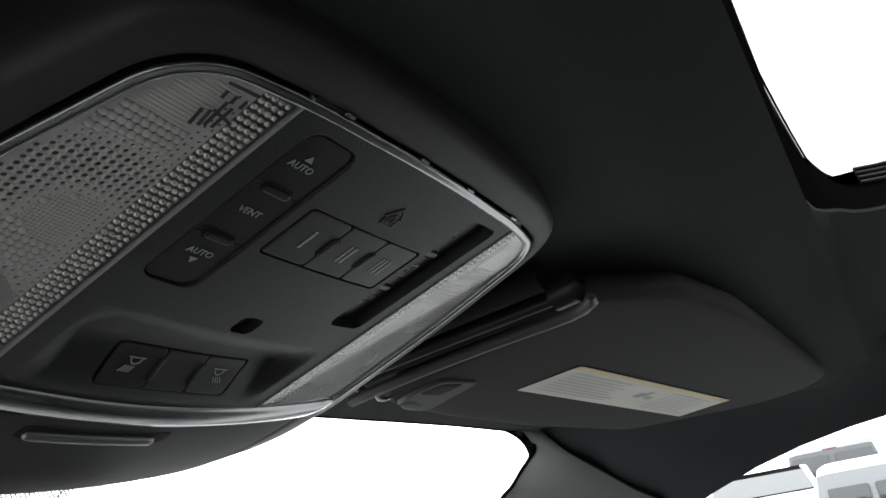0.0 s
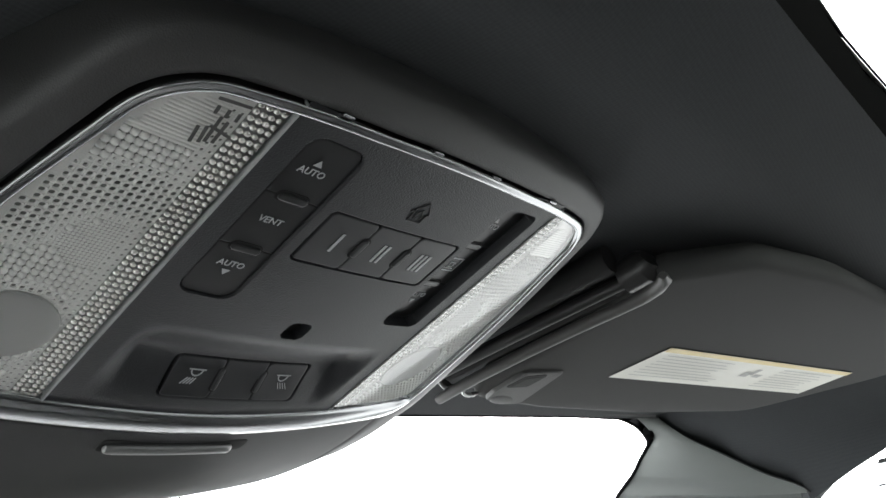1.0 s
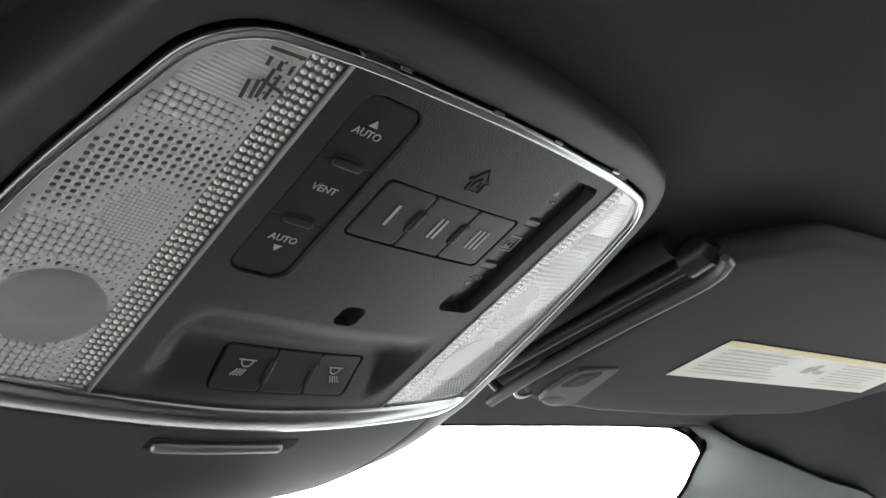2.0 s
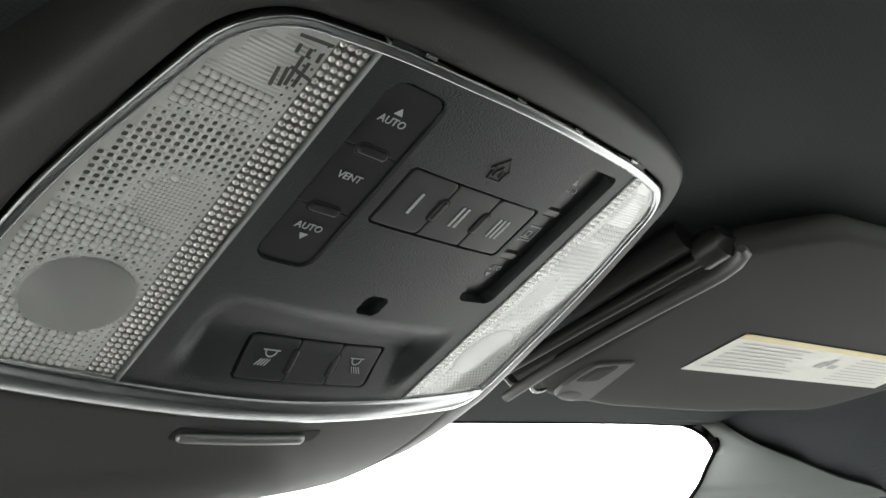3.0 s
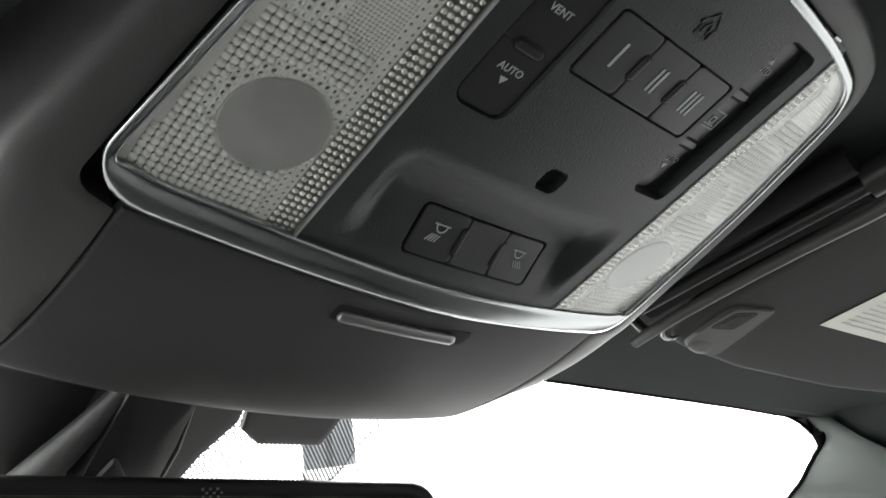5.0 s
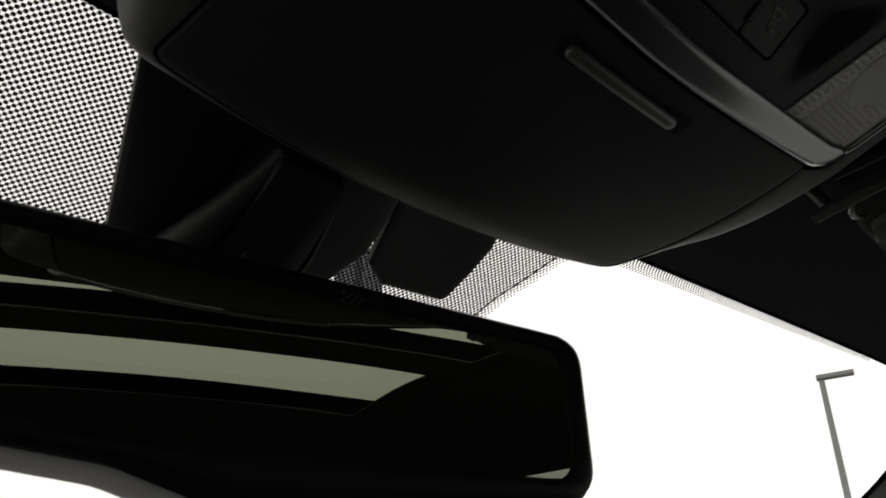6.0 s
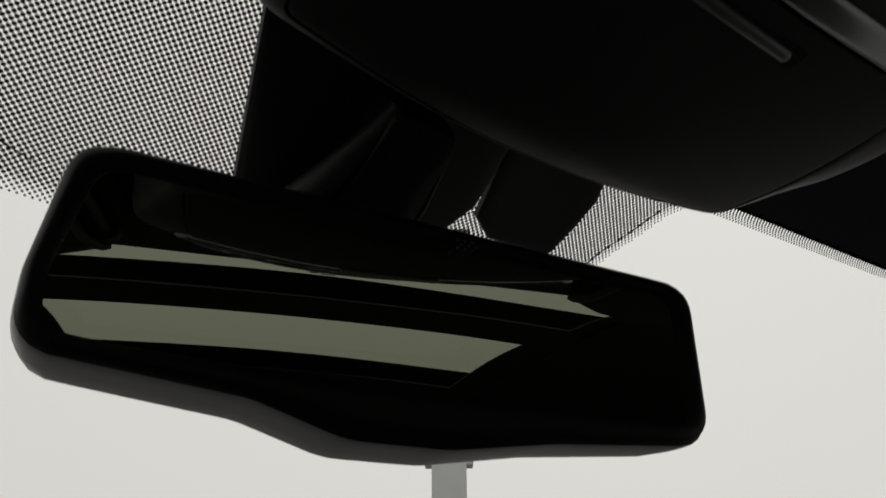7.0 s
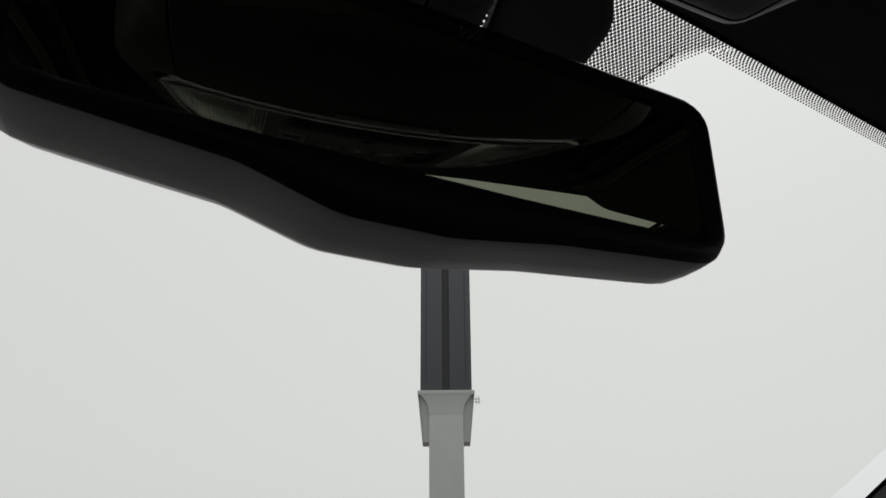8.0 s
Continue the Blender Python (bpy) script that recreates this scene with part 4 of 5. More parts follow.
        part("lamp_socket", loft(ring_pts, False, True), M_GAP, lens, "dark lamp socket")
    if side < 0:
        # moulded marks that cannot be read
        bars = [[(-0.0985 - 0.0024 * k, -0.0280 + 0.0010 * k), (-0.0977 - 0.0024 * k, -0.0225 + 0.0010 * k)] for k in range(2)]
        bars += [[(-0.0975, -0.0290), (-0.0905, -0.0277)], [(-0.0940, -0.0320), (-0.0938, -0.0240)], [(-0.0968, -0.0330), (-0.0962, -0.0235)]]
        bars += [[(-0.0925 - 0.0036 * k, -0.0362), (-0.0923 - 0.0036 * k, -0.0342)] for k in range(3)]
        bars += [[(-0.0915, -0.0404), (-0.1010, -0.0392)]]
        for bar in bars:
            part("moulded_mark", strokes([bar], 0.0011, -0.0004), M_MARK, lens)
    return lens


map_light(-1)
map_light(1)


def storage_door():
    line = fillet([(0.0, 0.2643, 0.9), (0.1352, 0.2434, 0.007), (0.1347, 0.1310, 0.002), (0.0, 0.1366, 0.9), (-0.1347, 0.1310, 0.002), (-0.1352, 0.2434, 0.007)], 8)
    c = (0.0, 0.19)
    base = radial(line, c, 260)
    loops = []
    for d, dz in ((0.0, 0.005), (0.0, 0.0012), (0.0006, 0.0002), (0.0018, 0.0)):
        loops.append([at(p.x - (p - Vector(c)).normalized().x * d, p.y - (p - Vector(c)).normalized().y * d, dz) for p in base])
    for t in (0.94, 0.88, 0.8, 0.7, 0.55, 0.4, 0.25, 0.1):
        loops.append([at(*(Vector(c).lerp(p, t)), 0.0) for p in base])
    door = part("storage_door", loft(loops, False, True), M_DOOR, console, "satin black sunglasses holder door", angle=50)
    # finger recess and its bright handle bar
    part("recess", pad(-0.0375, 0.0425, 0.1432, 0.1535, 0.003, -0.0004, 0.003, flat, 0.0004), M_GAP, door, "dark finger recess")
    loops = []
    for x, r in [(-0.0352, 0.0008), (-0.0345, 0.0022), (-0.033, 0.0028)] + [(x, 0.0030) for x in span(-0.030, 0.029, 12)] + [(0.0315, 0.0031), (0.033, 0.0022), (0.0337, 0.0008)]:
        p = at(x, 0.1492, -0.0012)
        loops.append([p + Vector((0, math.cos(a) * r * S, math.sin(a) * r * 0.75 * S)) for a in (2 * math.pi * k / 14 for k in range(14))])
    part("handle", loft(loops, True, True), M_SATIN, door, "smooth satin silver handle bar")
    return door


storage_door()
# ---------------------------------------------------------------- rear-view mirror
MIRROR = Matrix.Translation((-0.012, 0.262, -0.100)) @ Matrix.Rotation(radians(-12.0), 4, "Z") @ Matrix.Rotation(radians(90 + 2.72), 4, "X")
# local x across, y up, z towards the rear of the cabin
mirror = empty("rear_view_mirror", MIRROR, "black rear-view mirror with tinted glass hanging from the windscreen", "mirror")
FRAME_LINE = fillet([(-0.135, 0.0455, 0.014), (0.1380, 0.0360, 0.014), (0.1430, -0.0385, 0.014), (0.060, -0.0440, 0.05), (0.012, -0.0502, 0.06),
                     (-0.030, -0.0498, 0.05), (-0.066, -0.0385, 0.05), (-0.1445, -0.0300, 0.030), (-0.1440, -0.003, 0.03)], 8)
GLASS_LINE = fillet([(-0.126, 0.0365, 0.010), (0.1275, 0.0282, 0.010), (0.1315, -0.0300, 0.010), (0.085, -0.0300, 0.05), (0.040, -0.0300, 0.05), (-0.060, -0.0285, 0.05), (-0.1365, -0.0245, 0.022), (-0.1365, -0.003, 0.03)], 8)


def mirror_body():
    n = 260
    c = (0.0, -0.002)
    out, gl = radial(FRAME_LINE, c, n), radial(GLASS_LINE, c, n)
    loops = [[Vector((p.x, p.y, -0.0015)) for p in gl], [Vector((p.x, p.y, 0.0012)) for p in gl]]
    for t, z in ((0.2, 0.0026), (0.6, 0.0034), (0.85, 0.0022), (1.0, -0.0015)):
        loops.append([Vector((*p.lerp(q, t), z)) for p, q in zip(gl, out)])
    part("bezel", loft(loops), M_BEZEL, mirror, "black mirror bezel", angle=50)
    loops = [[Vector((q.x * 0.995, q.y * 0.995, -0.0012)) for q in out]]
    for t, z in ((1.000, -0.0022), (1.004, -0.008), (1.003, -0.018), (0.99, -0.029), (0.935, -0.038), (0.65, -0.045), (0.2, -0.047)):
        loops.append([Vector((q.x * t, q.y * t + 0.004 * (1 - t) + (0.125 - 0.45 * max(q.x, 0.0)) * max(z, -0.03) * ease((-0.01 - q.y) / 0.03), z)) for q in out])
    part("housing", loft(loops, False, True), M_MIRBODY, mirror, "dark grey plastic mirror housing", angle=50)
    g = part("mirror_glass", loft([[Vector((p.x, p.y, 0.0)) for p in gl], [Vector((p.x * 0.5, p.y * 0.5, 0.0)) for p in gl]], False, True), M_MIRROR, mirror, "tinted reflecting glass", smooth=False)
    bm = bmesh.new()
    for i in range(6):
        for j in range(3):
            if (i + j) % 2 == 0:
                x, y = 0.012 + i * 0.0017, 0.0345 - j * 0.0017
                bmesh.ops.create_cube(bm, size=0.001, matrix=Matrix.Translation((x, y, 0.0034)))
    part("indicator_grid", bm, M_PILLAR, mirror, "tiny pale indicator grid", smooth=False)


mirror_body()
inv = MIRROR.inverted()
path = [inv @ Vector(p) for p in ((-0.02, 0.293, -0.095), (-0.02, 0.318, -0.082), (-0.03, 0.330, -0.060), (-0.035, 0.322, -0.038))]
part("ball_joint", tube(path, [0.016, 0.013, 0.011, 0.014], 18), M_MIRBODY, mirror, "black ball joint and arm")

# ---------------------------------------------------------------- camera shroud on the windscreen
shroud = empty("sensor_shroud", None, "black plastic sensor shroud fixed to the windscreen behind the mirror", "sensor cover")


def screen_block(outline, depth, shrink=0.85):
    """A moulded cover that stands on the inside of the glass."""
    cx = sum(p[0] for p in outline) / len(outline)
    cs = sum(p[1] for p in outline) / len(outline)
    loops = []
    for t, d in ((1.0, 0.0005), (1.0, depth * 0.72), (0.985, depth * 0.86), (0.95, depth * 0.96), (shrink, depth), (0.4, depth * 1.02)):
        loops.append([on_screen(cx + (x - cx) * t, cs + (s - cs) * t, d) for x, s in outline])
    return loft(loops, False, True)


base = [tuple(p) for p in fillet([(-0.0975, -0.006, 0.004), (0.043, -0.006, 0.004), (0.0470, 0.05, 0.003), (0.036, 0.074, 0.006), (0.02, 0.14, 0.012), (-0.050, 0.14, 0.012), (-0.0715, 0.080, 0.006)], 5)]
part("base_cover", screen_block(base, 0.007), M_SHROUD, shroud, "flat black base cover")
mount = [tuple(p) for p in fillet([(-0.036, 0.008, 0.006), (-0.001, 0.008, 0.006), (0.003, 0.11, 0.012), (-0.040, 0.125, 0.012)], 5)]
part("mount_cover", screen_block(mount, 0.034, 0.7), M_SHROUD, shroud, "raised black mirror mount cover")
# pale ridges of the mount; their lighter grey paints the light they catch
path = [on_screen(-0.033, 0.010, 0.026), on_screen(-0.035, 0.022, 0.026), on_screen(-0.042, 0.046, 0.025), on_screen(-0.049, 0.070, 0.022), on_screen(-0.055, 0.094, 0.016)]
part("flank", tube(path, [0.0040, 0.0048, 0.0068, 0.0085, 0.0088], 16), M_FLANK, shroud, "rounded flank of the mirror mount, coloured lighter as if lit")
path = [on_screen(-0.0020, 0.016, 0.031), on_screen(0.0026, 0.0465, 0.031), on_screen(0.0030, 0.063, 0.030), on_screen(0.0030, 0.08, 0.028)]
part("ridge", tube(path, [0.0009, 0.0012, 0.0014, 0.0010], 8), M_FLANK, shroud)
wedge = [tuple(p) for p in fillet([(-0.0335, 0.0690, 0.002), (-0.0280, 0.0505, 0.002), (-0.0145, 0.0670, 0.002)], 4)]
part("mount_wedge", screen_block(wedge, 0.036, 0.8), M_FLANK, shroud, "small wedge painted lighter for a lit patch on the mount")
lobe = [tuple(p) for p in fillet([(0.040, -0.004, 0.004), (0.1010, -0.004, 0.004), (0.1040, 0.008, 0.006), (0.1125, 0.018, 0.004), (0.1150, 0.0255, 0.004), (0.1135, 0.045, 0.02), (0.1100, 0.0655, 0.004), (0.067, 0.0655, 0.004), (0.0525, 0.056, 0.003), (0.0505, 0.046, 0.003)], 5)]
part("sensor_lobe", screen_block(lobe, 0.006, 0.8), M_SHROUD, shroud, "angular black sensor lobe")

# ---------------------------------------------------------------- sun visors
def visor_place(x, y, dz=0.0):
    return Vector((x, y, -0.0111 - 0.0446 * (x - 0.4181) - 0.0663 * (y - 0.0217) + dz))


def sun_visor(side):
    thing = empty("sun_visor", None, "charcoal cloth sun visor folded up" + (" with a white warning label" if side > 0 else " against the headliner"), "sun visor", "front sun visors")
    fix = (lambda p: p) if side > 0 else (lambda p: Vector((-p.x, p.y, p.z)))
    line = fillet([(0.203, 0.100, 0.02), (0.222, 0.127, 0.018), (0.30, 0.1285, 0.1), (0.42, 0.1150, 0.3), (0.575, 0.080, 0.05), (0.690, -0.107, 0.10), (0.30, -0.083, 0.3), (0.215, -0.066, 0.035), (0.170, -0.028, 0.004), (0.184, -0.022, 0.006)], 8)
    c = (0.36, 0.01)
    pts = radial(line, c, 220)
    loops = []
    for t, dz in ((0.3, 0.022), (0.88, 0.020), (0.955, 0.016), (0.985, 0.011), (1.0, 0.006), (0.995, 0.0030), (0.98, 0.0008), (0.95, 0.0), (0.8, -0.001), (0.6, -0.0018), (0.4, -0.002), (0.2, -0.002)):
        loops.append([fix(visor_place(*(Vector(c).lerp(p, t)), dz)) for p in pts])
    body = part("body", loft(loops, True, True), M_VISOR, thing, "charcoal cloth visor body", angle=60)
    # plastic edge along the inner end
    edge = [(0.2030, 0.138), (0.200, 0.128), (0.1950, 0.10), (0.1915, 0.06), (0.1905, 0.03), (0.1905, 0.0), (0.1890, -0.012), (0.1850, -0.022), (0.1790, -0.0285), (0.174, -0.030)]
    part("edge_strip", tube([fix(visor_place(x, y, 0.0022)) for x, y in edge], [0.0030, 0.0034, 0.0034, 0.0034, 0.0034, 0.0036, 0.0040, 0.0042, 0.0040, 0.002], 12), M_VPLASTIC, thing, "smooth grey plastic edge strip")
    rod = [(0.190, 0.118), (0.186, 0.06), (0.183, -0.008)]
    part("slide_channel", tube([fix(visor_place(x, y, 0.0105)) for x, y in rod], 0.0055, 14), M_GAP, thing, "dark channel beside the rod")
    rod = [(0.181, 0.118), (0.178, 0.06), (0.1765, -0.012)]
    part("slide_rod", tube([fix(visor_place(x, y, 0.0085)) for x, y in rod], 0.0036, 14), M_ROD, thing, "black slide rod")
    rod = [(0.172, 0.135), (0.168, 0.06), (0.165, -0.010)]
    part("rod_channel", tube([fix(visor_place(x, y, 0.018)) for x, y in rod], 0.0075, 14), M_GAP, thing, "dark rod channel")
    a = [fix(visor_place(x, y, z)) for x, y, z in ((0.1765, -0.010, 0.0105), (0.1755, -0.022, 0.011), (0.1745, -0.026, 0.013))]
    part("rod_cap", tube(a, [0.0088, 0.0092, 0.006], 16), M_ROD, thing, "black rod end cap")
    # pull frame near the inner front corner
    def slab(corners, r, z0, z1, name, mat, label=""):
        ln = fillet([(x, y, r) for x, y in corners], 5)
        cc = Vector((sum(p.x for p in ln) / len(ln), sum(p.y for p in ln) / len(ln)))
        lp = [[fix(visor_place(p.x, p.y, z0)) for p in ln], [fix(visor_place(p.x, p.y, z1 + 0.0007)) for p in ln],
              [fix(visor_place(*cc.lerp(p, 0.97), z1)) for p in ln], [fix(visor_place(*cc.lerp(p, 0.5), z1)) for p in ln]]
        return part(name, loft(lp, False, True), mat, thing, label)
    slab([(0.2385, 0.0685), (0.2110, 0.0785), (0.2130, 0.0900), (0.2185, 0.1080), (0.2255, 0.1195), (0.245, 0.124), (0.262, 0.1195)], 0.004, 0.004, -0.0026, "pull_tab", M_TAB, "raised cloth-coloured pull frame")
    slab([(0.2298, 0.0735), (0.2155, 0.0815), (0.2178, 0.1002), (0.2345, 0.0940)], 0.003, 0.002, -0.0029, "pull_recess", M_GAP, "dark finger recess")
    slab([(0.2290, 0.0765), (0.2185, 0.0835), (0.2200, 0.0975), (0.2325, 0.0925)], 0.003, 0.002, -0.0032, "recess_floor", M_VISOR)
    lobe = []
    for t in range(9):
        a = math.pi * t / 8
        lobe.append([fix(visor_place(0.2375 + 0.012 * math.sin(a) * math.cos(b) + 0.003 * math.sin(b), 0.1165 + 0.0065 * math.sin(a) * math.sin(b), -0.0022 - 0.0014 * math.cos(a) * (math.cos(a) > 0))) for b in (2 * math.pi * k / 20 for k in range(20))])
    part("tab_bulge", loft(lobe), M_TAB, thing, "smooth grey bulge of the pull frame")
    return thing, slab


visor, slab = sun_visor(1)
tl, tr, br, bl = Vector((0.278, 0.016)), Vector((0.552, -0.021)), Vector((0.559, 0.027)), Vector((0.284, 0.064))


def label_place(u, v):
    p = tl.lerp(tr, u).lerp(bl.lerp(br, u), v)
    return p.x, p.y


def label_sheet(u0, u1, v0, v1, dz, n=12):
    return sheet(lambda u, v: visor_place(*label_place(u, v), dz), span(u0, u1, n), span(v0, v1, 2))


note = part("warning_label", label_sheet(0, 1, 0, 1, -0.0026), M_PAPER, visor, "white paper warning label with a faded yellow top band")
part("yellow_band", label_sheet(0, 1, 0, 0.12, -0.0029), M_YELLOW, note)
random.seed(4)
for u0, u1, rows in ((0.04, 0.42, 8), (0.62, 0.95, 8)):
    for k in range(rows):
        v = 0.20 + k * 0.09
        part("print_bar", label_sheet(u0, mix(u0, u1, random.uniform(0.75, 1.0)), v, v + 0.018, -0.0029, 4), M_PRINT, note)
for u, v, w, h in ((0.47, 0.38, 0.05, 0.26), (0.50, 0.28, 0.03, 0.3), (0.535, 0.44, 0.05, 0.16)):
    part("print_block", label_sheet(u, u + w * 0.8, v, v + h * 0.7, -0.0029, 3), M_PRINT, note)
sun_visor(-1)

# hook that holds the visor's inner end
hook = empty("visor_hook", None, "dark plastic hook holding the visor", "hook")
part("post", tube([Vector((0.205, 0.142, 0.02)), Vector((0.205, 0.132, 0.0)), Vector((0.206, 0.126, -0.005))], [0.004, 0.003, 0.002], 10), M_VPLASTIC, hook)
part("clip", tube([Vector((0.2125 + 0.009 * math.cos(a), 0.1175 + 0.0055 * math.sin(a), -0.0055 - 0.0025 * math.sin(a))) for a in span(0.1, 3.0, 13)], [0.0004 + 0.0011 * math.sin(math.pi * k / 12) for k in range(13)], 10), M_SATIN, hook, "pale curved clip")

# ---------------------------------------------------------------- outside
GROUND = -1.62
bm = bmesh.new()
bmesh.ops.create_grid(bm, x_segments=24, y_segments=24, size=900, matrix=Matrix.Translation((0, 0, GROUND)))
tagged(part("ground", bm, M_ASPHALT), "grey worn asphalt parking ground", "ground", kind="structure")


def pylon():
    az, dist = radians(39.65), 17.0
    x, y = dist * math.sin(az) - 0.18, dist * math.cos(az) + 0.04
    thing = empty("pylon_sign", Matrix.Translation((x, y, GROUND)) @ Matrix.Rotation(-az, 4, "Z"), "grey pylon sign on a square pole with a dark slotted panel", "sign")
    h = -0.26 - GROUND
    cap = h + dist * math.tan(radians(12.5))
    low = h + dist * math.tan(radians(9.5))
    top = h + dist * math.tan(radians(25.0))
    w = dist * math.tan(radians(1.8))
    pw = dist * math.tan(radians(1.15))
    part("pole", box(-pw, pw, -pw, pw, 0, cap - 0.002, 0.02), M_PALE, thing, "pale square pole")
    bm = box(-w * 1.03, w * 1.03, -0.25, 0.25, low, cap - 0.003, 0.0)
    for v in bm.verts:
        if v.co.z < (low + cap) / 2:
            v.co.x *= 0.84
    part("bracket_box", bm, M_PALE, thing, "tapered pale bracket box", smooth=False)
    for s in (-1, 1):
        bm = box(*sorted((s * w * 1.033, s * w * 1.06)), -0.30, 0.25, low, cap, 0.0)
        for v in bm.verts:
            if v.co.z < (low + cap) / 2:
                v.co.x *= 0.84
        part("gusset", bm, M_PALE, thing, smooth=False)
    flare = bmesh.new()
    rings = []
    for k in range(7):
        f = (k / 6) ** 2.6
        z = cap - 0.42 * (cap - low) * (1 - k / 6)
        rx, ry = pw + 0.004 + (w * 0.96 - pw) * f, pw + 0.004 + (0.365 - pw) * f
        rings.append([flare.verts.new((sx * rx, sy * ry if sy < 0 else min(0.30, ry), z)) for sx, sy in ((-1, -1), (1, -1), (1, 1), (-1, 1))])
    for a, b in zip(rings, rings[1:]):
        for i in range(4):
            flare.faces.new((a[i], a[(i + 1) % 4], b[(i + 1) % 4], b[i]))
    flare.faces.new(rings[-1])
    part("flared_head", flare, M_PALE, thing, "flared pale pole head", smooth=False)
    part("collar_rim", box(-w * 1.07, w * 1.07, -0.37, 0.37, cap, cap + 0.09, 0.01), M_PALE, thing)
    for s in (-1, 1):
        part("panel", box(*sorted((s * w * 0.13, s * w * 0.97)), -0.30, 0.30, cap + 0.09, top, 0.01), M_SIGN, thing, "dark grey sign panel")
        part("panel_edge", box(*sorted((s * w * 0.74, s * w * 0.76)), -0.306, -0.30, cap + 0.25, top - 0.1), M_SIGNDARK, thing)
    part("slot", box(-w * 0.13, w * 0.13, -0.24, 0.24, cap + 0.09, top - 0.05), M_SIGNDARK, thing, "black middle slot")
    for k in range(2):
        part("antenna_rod", box(w * 1.07, w * 1.30, -0.01, 0.01, cap + 0.02 + k * 0.06 - 0.10, cap + 0.03 + k * 0.06 - 0.10), M_SIGNDARK, thing)
    for k in range(2):
        part("antenna_bar", box(w * (1.14 + 0.1 * k), w * (1.155 + 0.1 * k), -0.01, 0.01, cap - 0.13, cap + 0.05), M_SIGNDARK, thing)


pylon()


def lamp_post():
    az, dist = radians(70.4), 24.0
    x, y = dist * math.sin(az) - 0.19, dist * math.cos(az)
    thing = empty("street_lamp", Matrix.Translation((x, y, GROUND)) @ Matrix.Rotation(-az, 4, "Z"), "grey metal street lamp with a flat arm", "lamp")
    top = -0.2 - GROUND + dist * math.tan(radians(14.2))
    part("pole", tube([Vector((0, 0, 0)), Vector((0, 0, top * 0.5)), Vector((0, 0, top))], [0.11, 0.09, 0.075], 14), M_POLE, thing)
    bm = box(-0.12, 0.82, -0.13, 0.13, top - 0.06, top + 0.07, 0.03)
    for v in bm.verts:
        if v.co.x > 0.3:
            v.co.z += 0.03
    part("lamp_head", bm, M_POLE, thing, "flat grey lamp head")


lamp_post()


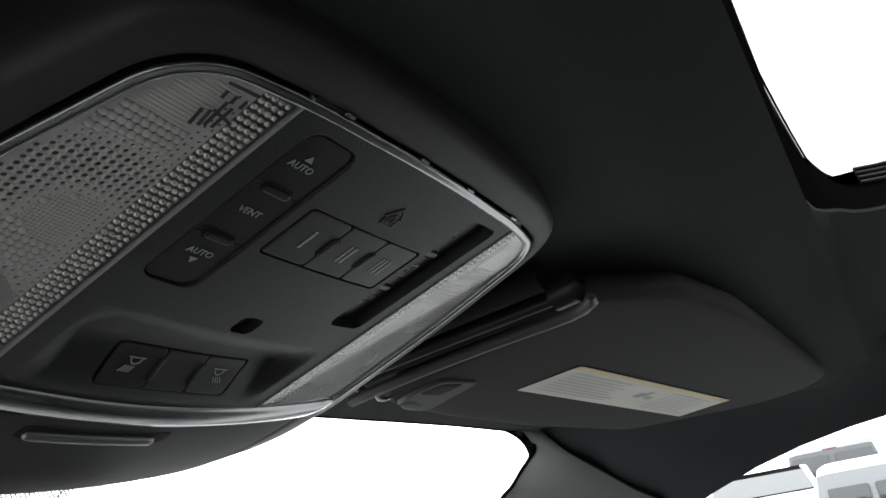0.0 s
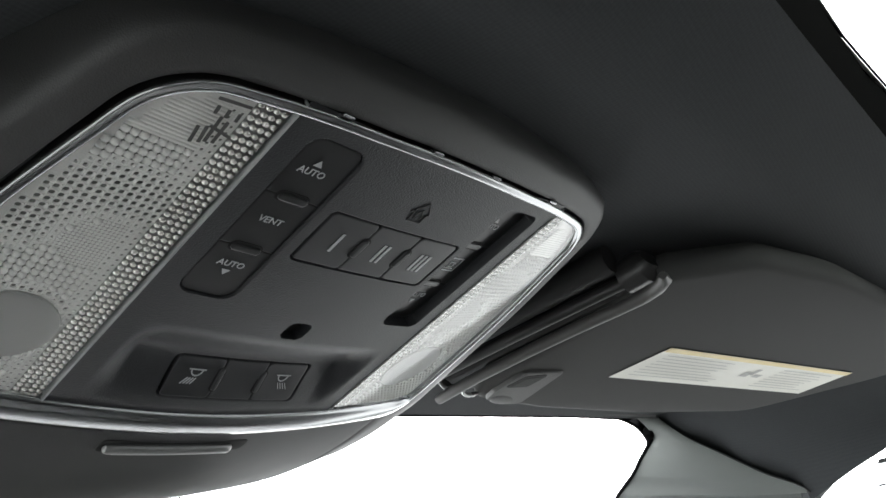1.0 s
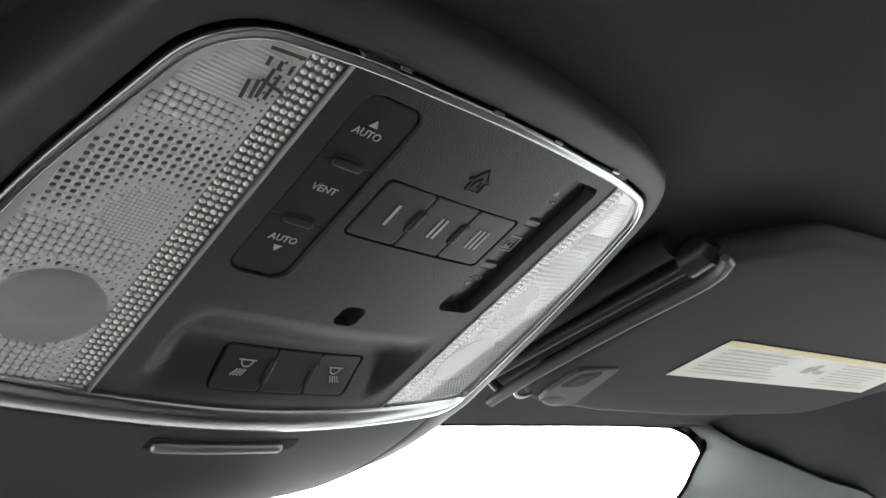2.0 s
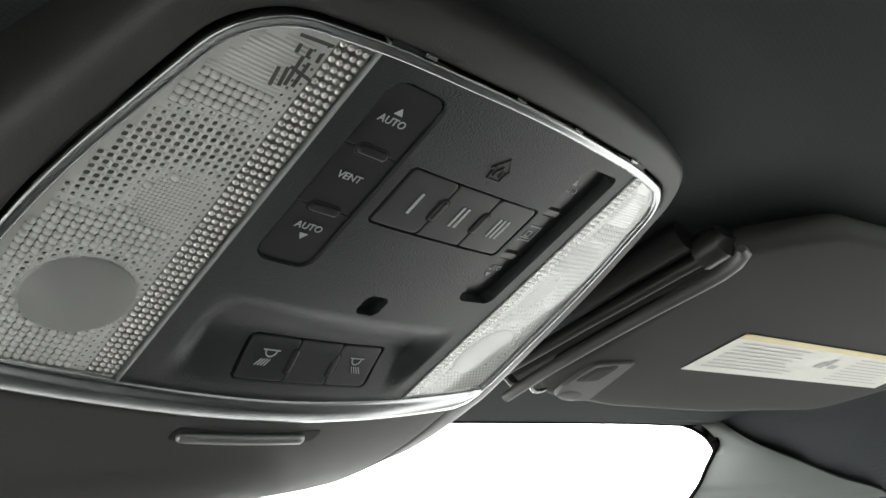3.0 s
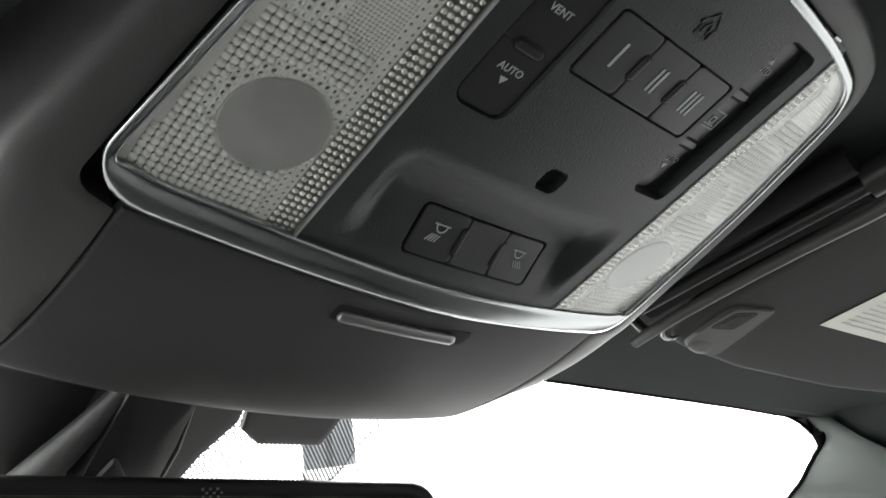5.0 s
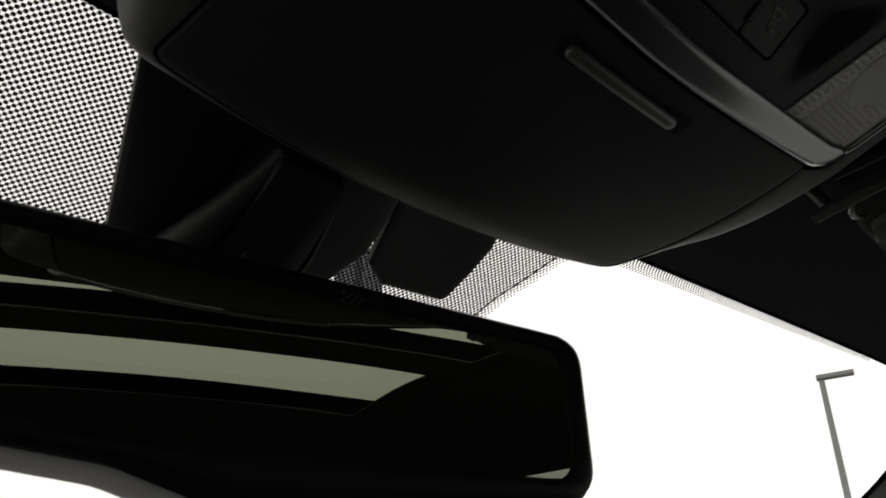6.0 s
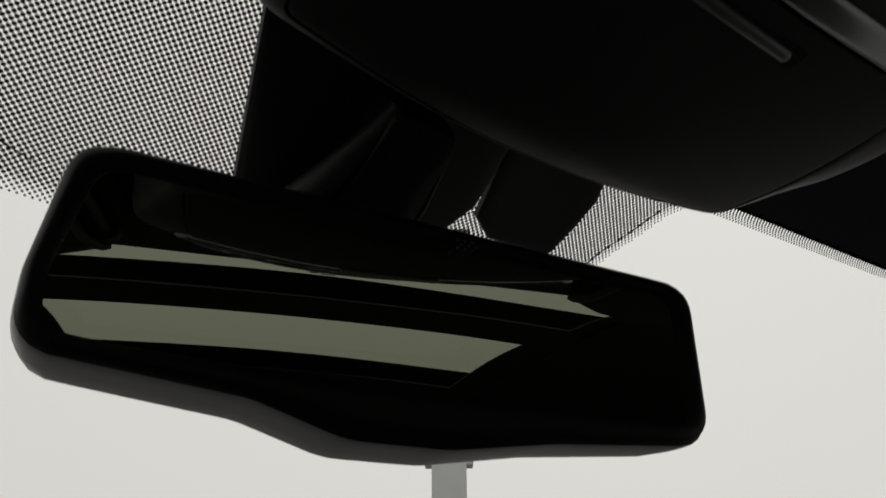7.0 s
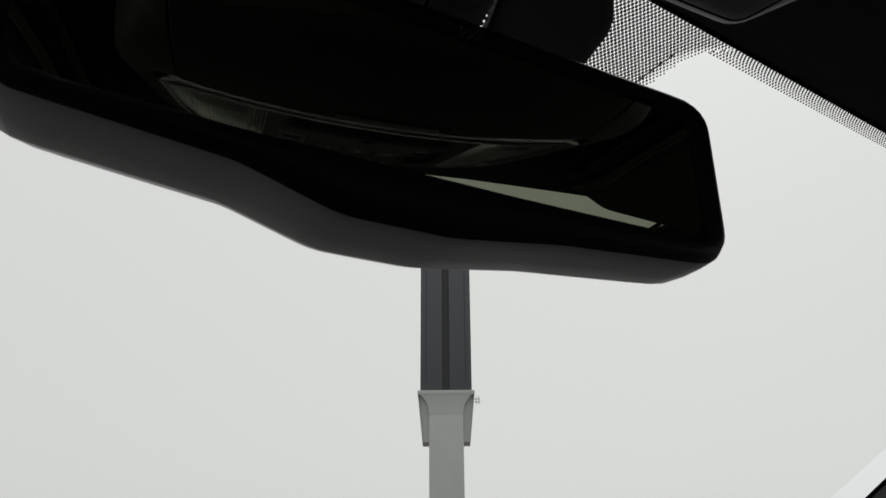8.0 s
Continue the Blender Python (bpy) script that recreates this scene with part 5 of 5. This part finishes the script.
def vehicle(kind, az, dist, facing, paint, label, side, half, screen, rear_panes):
    """A parked vehicle, lofted from its side line. Local y is its length; screen picks the line's windscreen stretch."""
    a = radians(az)
    heading = math.pi - a if facing else -a
    thing = empty(kind, Matrix.Translation((dist * math.sin(a) - 0.22, dist * math.cos(a) - 0.14, GROUND)) @ Matrix.Rotation(heading, 4, "Z"), label, "car", "parked vehicles")

    def width(z):
        return half - 0.22 * max(0, z - 1.2)
    loops = []
    for u in (-1.0, -0.985, -0.94, -0.8, 0.8, 0.94, 0.985, 1.0):
        k = (abs(u) > 0.99) * 1.0 + (abs(u) > 0.98) * 0.5 + (abs(u) > 0.9) * 0.25
        loops.append([Vector((u * width(z), y * (1 - 0.012 * k), z - 0.022 * k)) for y, z in side])
    body = part("body", loft(loops, True, True), paint, thing, angle=25)
    p, q = side[screen], side[screen + 1]

    def pane(t0, t1, inset, lift, name, mat, lab):
        rows = []
        for t in (t0, t1):
            y, z = mix(p[0], q[0], t), mix(p[1], q[1], t)
            rows.append([Vector((u * (width(z) - inset), y + lift, z + lift)) for u in (-1, -0.5, 0, 0.5, 1)])
        low = [[v - Vector((0, 0.02, 0.02)) for v in r] for r in rows]
        return part(name, loft([low[0], rows[0], rows[1], low[1]], closed=False), mat, thing, lab, smooth=False)
    pane(0.10, 0.97, 0.10, 0.006, "windscreen", M_CARGLASS, "sky-reflecting windscreen")
    pane(0.02, 0.16, 0.12, 0.012, "shade_band", M_RUBBER, "dark shade band")
    part("bonnet_edge", box(-half * 0.8, half * 0.8, q[0] + 0.02, q[0] + 0.06, q[1] - 0.02, q[1] + 0.02, 0.008), M_RUBBER, thing, "black wiper cowl")
    yf, yb = side[-1][0], side[0][0]
    for s in (-1, 1):
        for y in (yb * 0.62, yf * 0.66):
            w = part("wheel", tube([Vector((s * (half - 0.2), y, 0.38)), Vector((s * (half + 0.01), y, 0.38))], 0.38, 24), M_TYRE, thing, "black tyre")
            part("rim", tube([Vector((s * (half - 0.05), y, 0.38)), Vector((s * (half + 0.02), y, 0.38))], 0.23, 16), M_ALU, w)
        part("tail_lamp", box(*sorted((s * (half - 0.16), s * (half - 0.01))), yb - 0.05, yb + 0.08, 0.95, 1.25, 0.02), M_RED, thing, "red tail lamp")
        part("head_lamp", box(*sorted((s * (half - 0.34), s * (half - 0.04))), yf - 0.12, yf + 0.03, 0.95, 1.15, 0.03), M_BULB, thing, "clear head lamp")
        part("door_mirror", box(*sorted((s * (half - 0.02), s * (half + 0.18))), q[0] - 0.35, q[0] - 0.22, q[1] + 0.02, q[1] + 0.22, 0.03), paint, thing, "painted door mirror")
        y0, y1 = side[screen - 1][0], q[0] - 0.25
        zt, zb = p[1] - 0.10, q[1] + 0.02
        for u, v in ((0.06, 0.48), (0.52, 0.96)):
            quad = [Vector((s * (width(z) + 0.004), y, z)) for y, z in ((mix(y0, y1, u), zb), (mix(y0, y1, v), zb), (mix(y0, y1 - 0.25, v), zt), (mix(y0, y1 - 0.25, u), zt))]
            part("side_window", loft([[c - Vector((s * 0.03, 0, 0)) for c in quad], quad], False, True), M_CARGLASS, thing, "dark side window", smooth=False)
    part("grille", box(-half * 0.55, half * 0.55, yf - 0.05, yf + 0.035, 0.7, 1.1, 0.02), M_RUBBER, thing, "black grille")
    part("bumper", box(-half * 0.96, half * 0.96, yf - 0.1, yf + 0.08, 0.4, 0.62, 0.03), M_TYRE, thing)
    for x0, x1, y, z0, z1 in rear_panes:
        part("rear_window", box(x0, x1, y - 0.04, y + 0.03, z0, z1, 0.02), M_CARGLASS, thing, "dark rear window")
    return thing


PICKUP = [(-2.9, 0.6), (-2.95, 1.3), (-0.95, 1.34), (-0.8, 1.84), (-0.55, 1.95), (0.75, 1.95), (1.45, 1.55), (2.75, 1.48), (2.9, 0.6)]
VAN = [(-2.5, 0.5), (-2.56, 1.1), (-2.46, 2.14), (-2.34, 2.22), (-1.2, 2.26), (0.8, 2.24), (1.5, 1.5), (2.4, 1.2), (2.5, 0.5)]
ESTATE = [(-2.3, 0.45), (-2.36, 1.1), (-2.22, 1.66), (-2.02, 1.74), (-1.2, 1.79), (0.5, 1.77), (1.25, 1.25), (2.2, 1.05), (2.3, 0.45)]
vehicle("pickup_truck", 81.3, 16.4, True, M_WHITECAR, "white parked pickup truck with a tall bonnet", PICKUP, 0.98, 5, [])
van = vehicle("van", 85.8, 19.0, False, M_GREYCAR, "grey parked van with a red high brake lamp", VAN, 0.92, 5, [(-0.68, -0.05, -2.49, 1.52, 2.06), (0.05, 0.68, -2.49, 1.52, 2.06)])
part("brake_lamp", box(-0.12, 0.12, -2.46, -2.40, 2.145, 2.165, 0.008), M_RED, van, "red high brake lamp")
vehicle("estate_car", 89.2, 12.6, False, M_SILVERCAR, "silver parked estate car with dark rear windows", ESTATE, 0.95, 5, [(-0.76, -0.34, -2.30, 1.20, 1.50), (-0.28, 0.76, -2.30, 1.20, 1.50)])
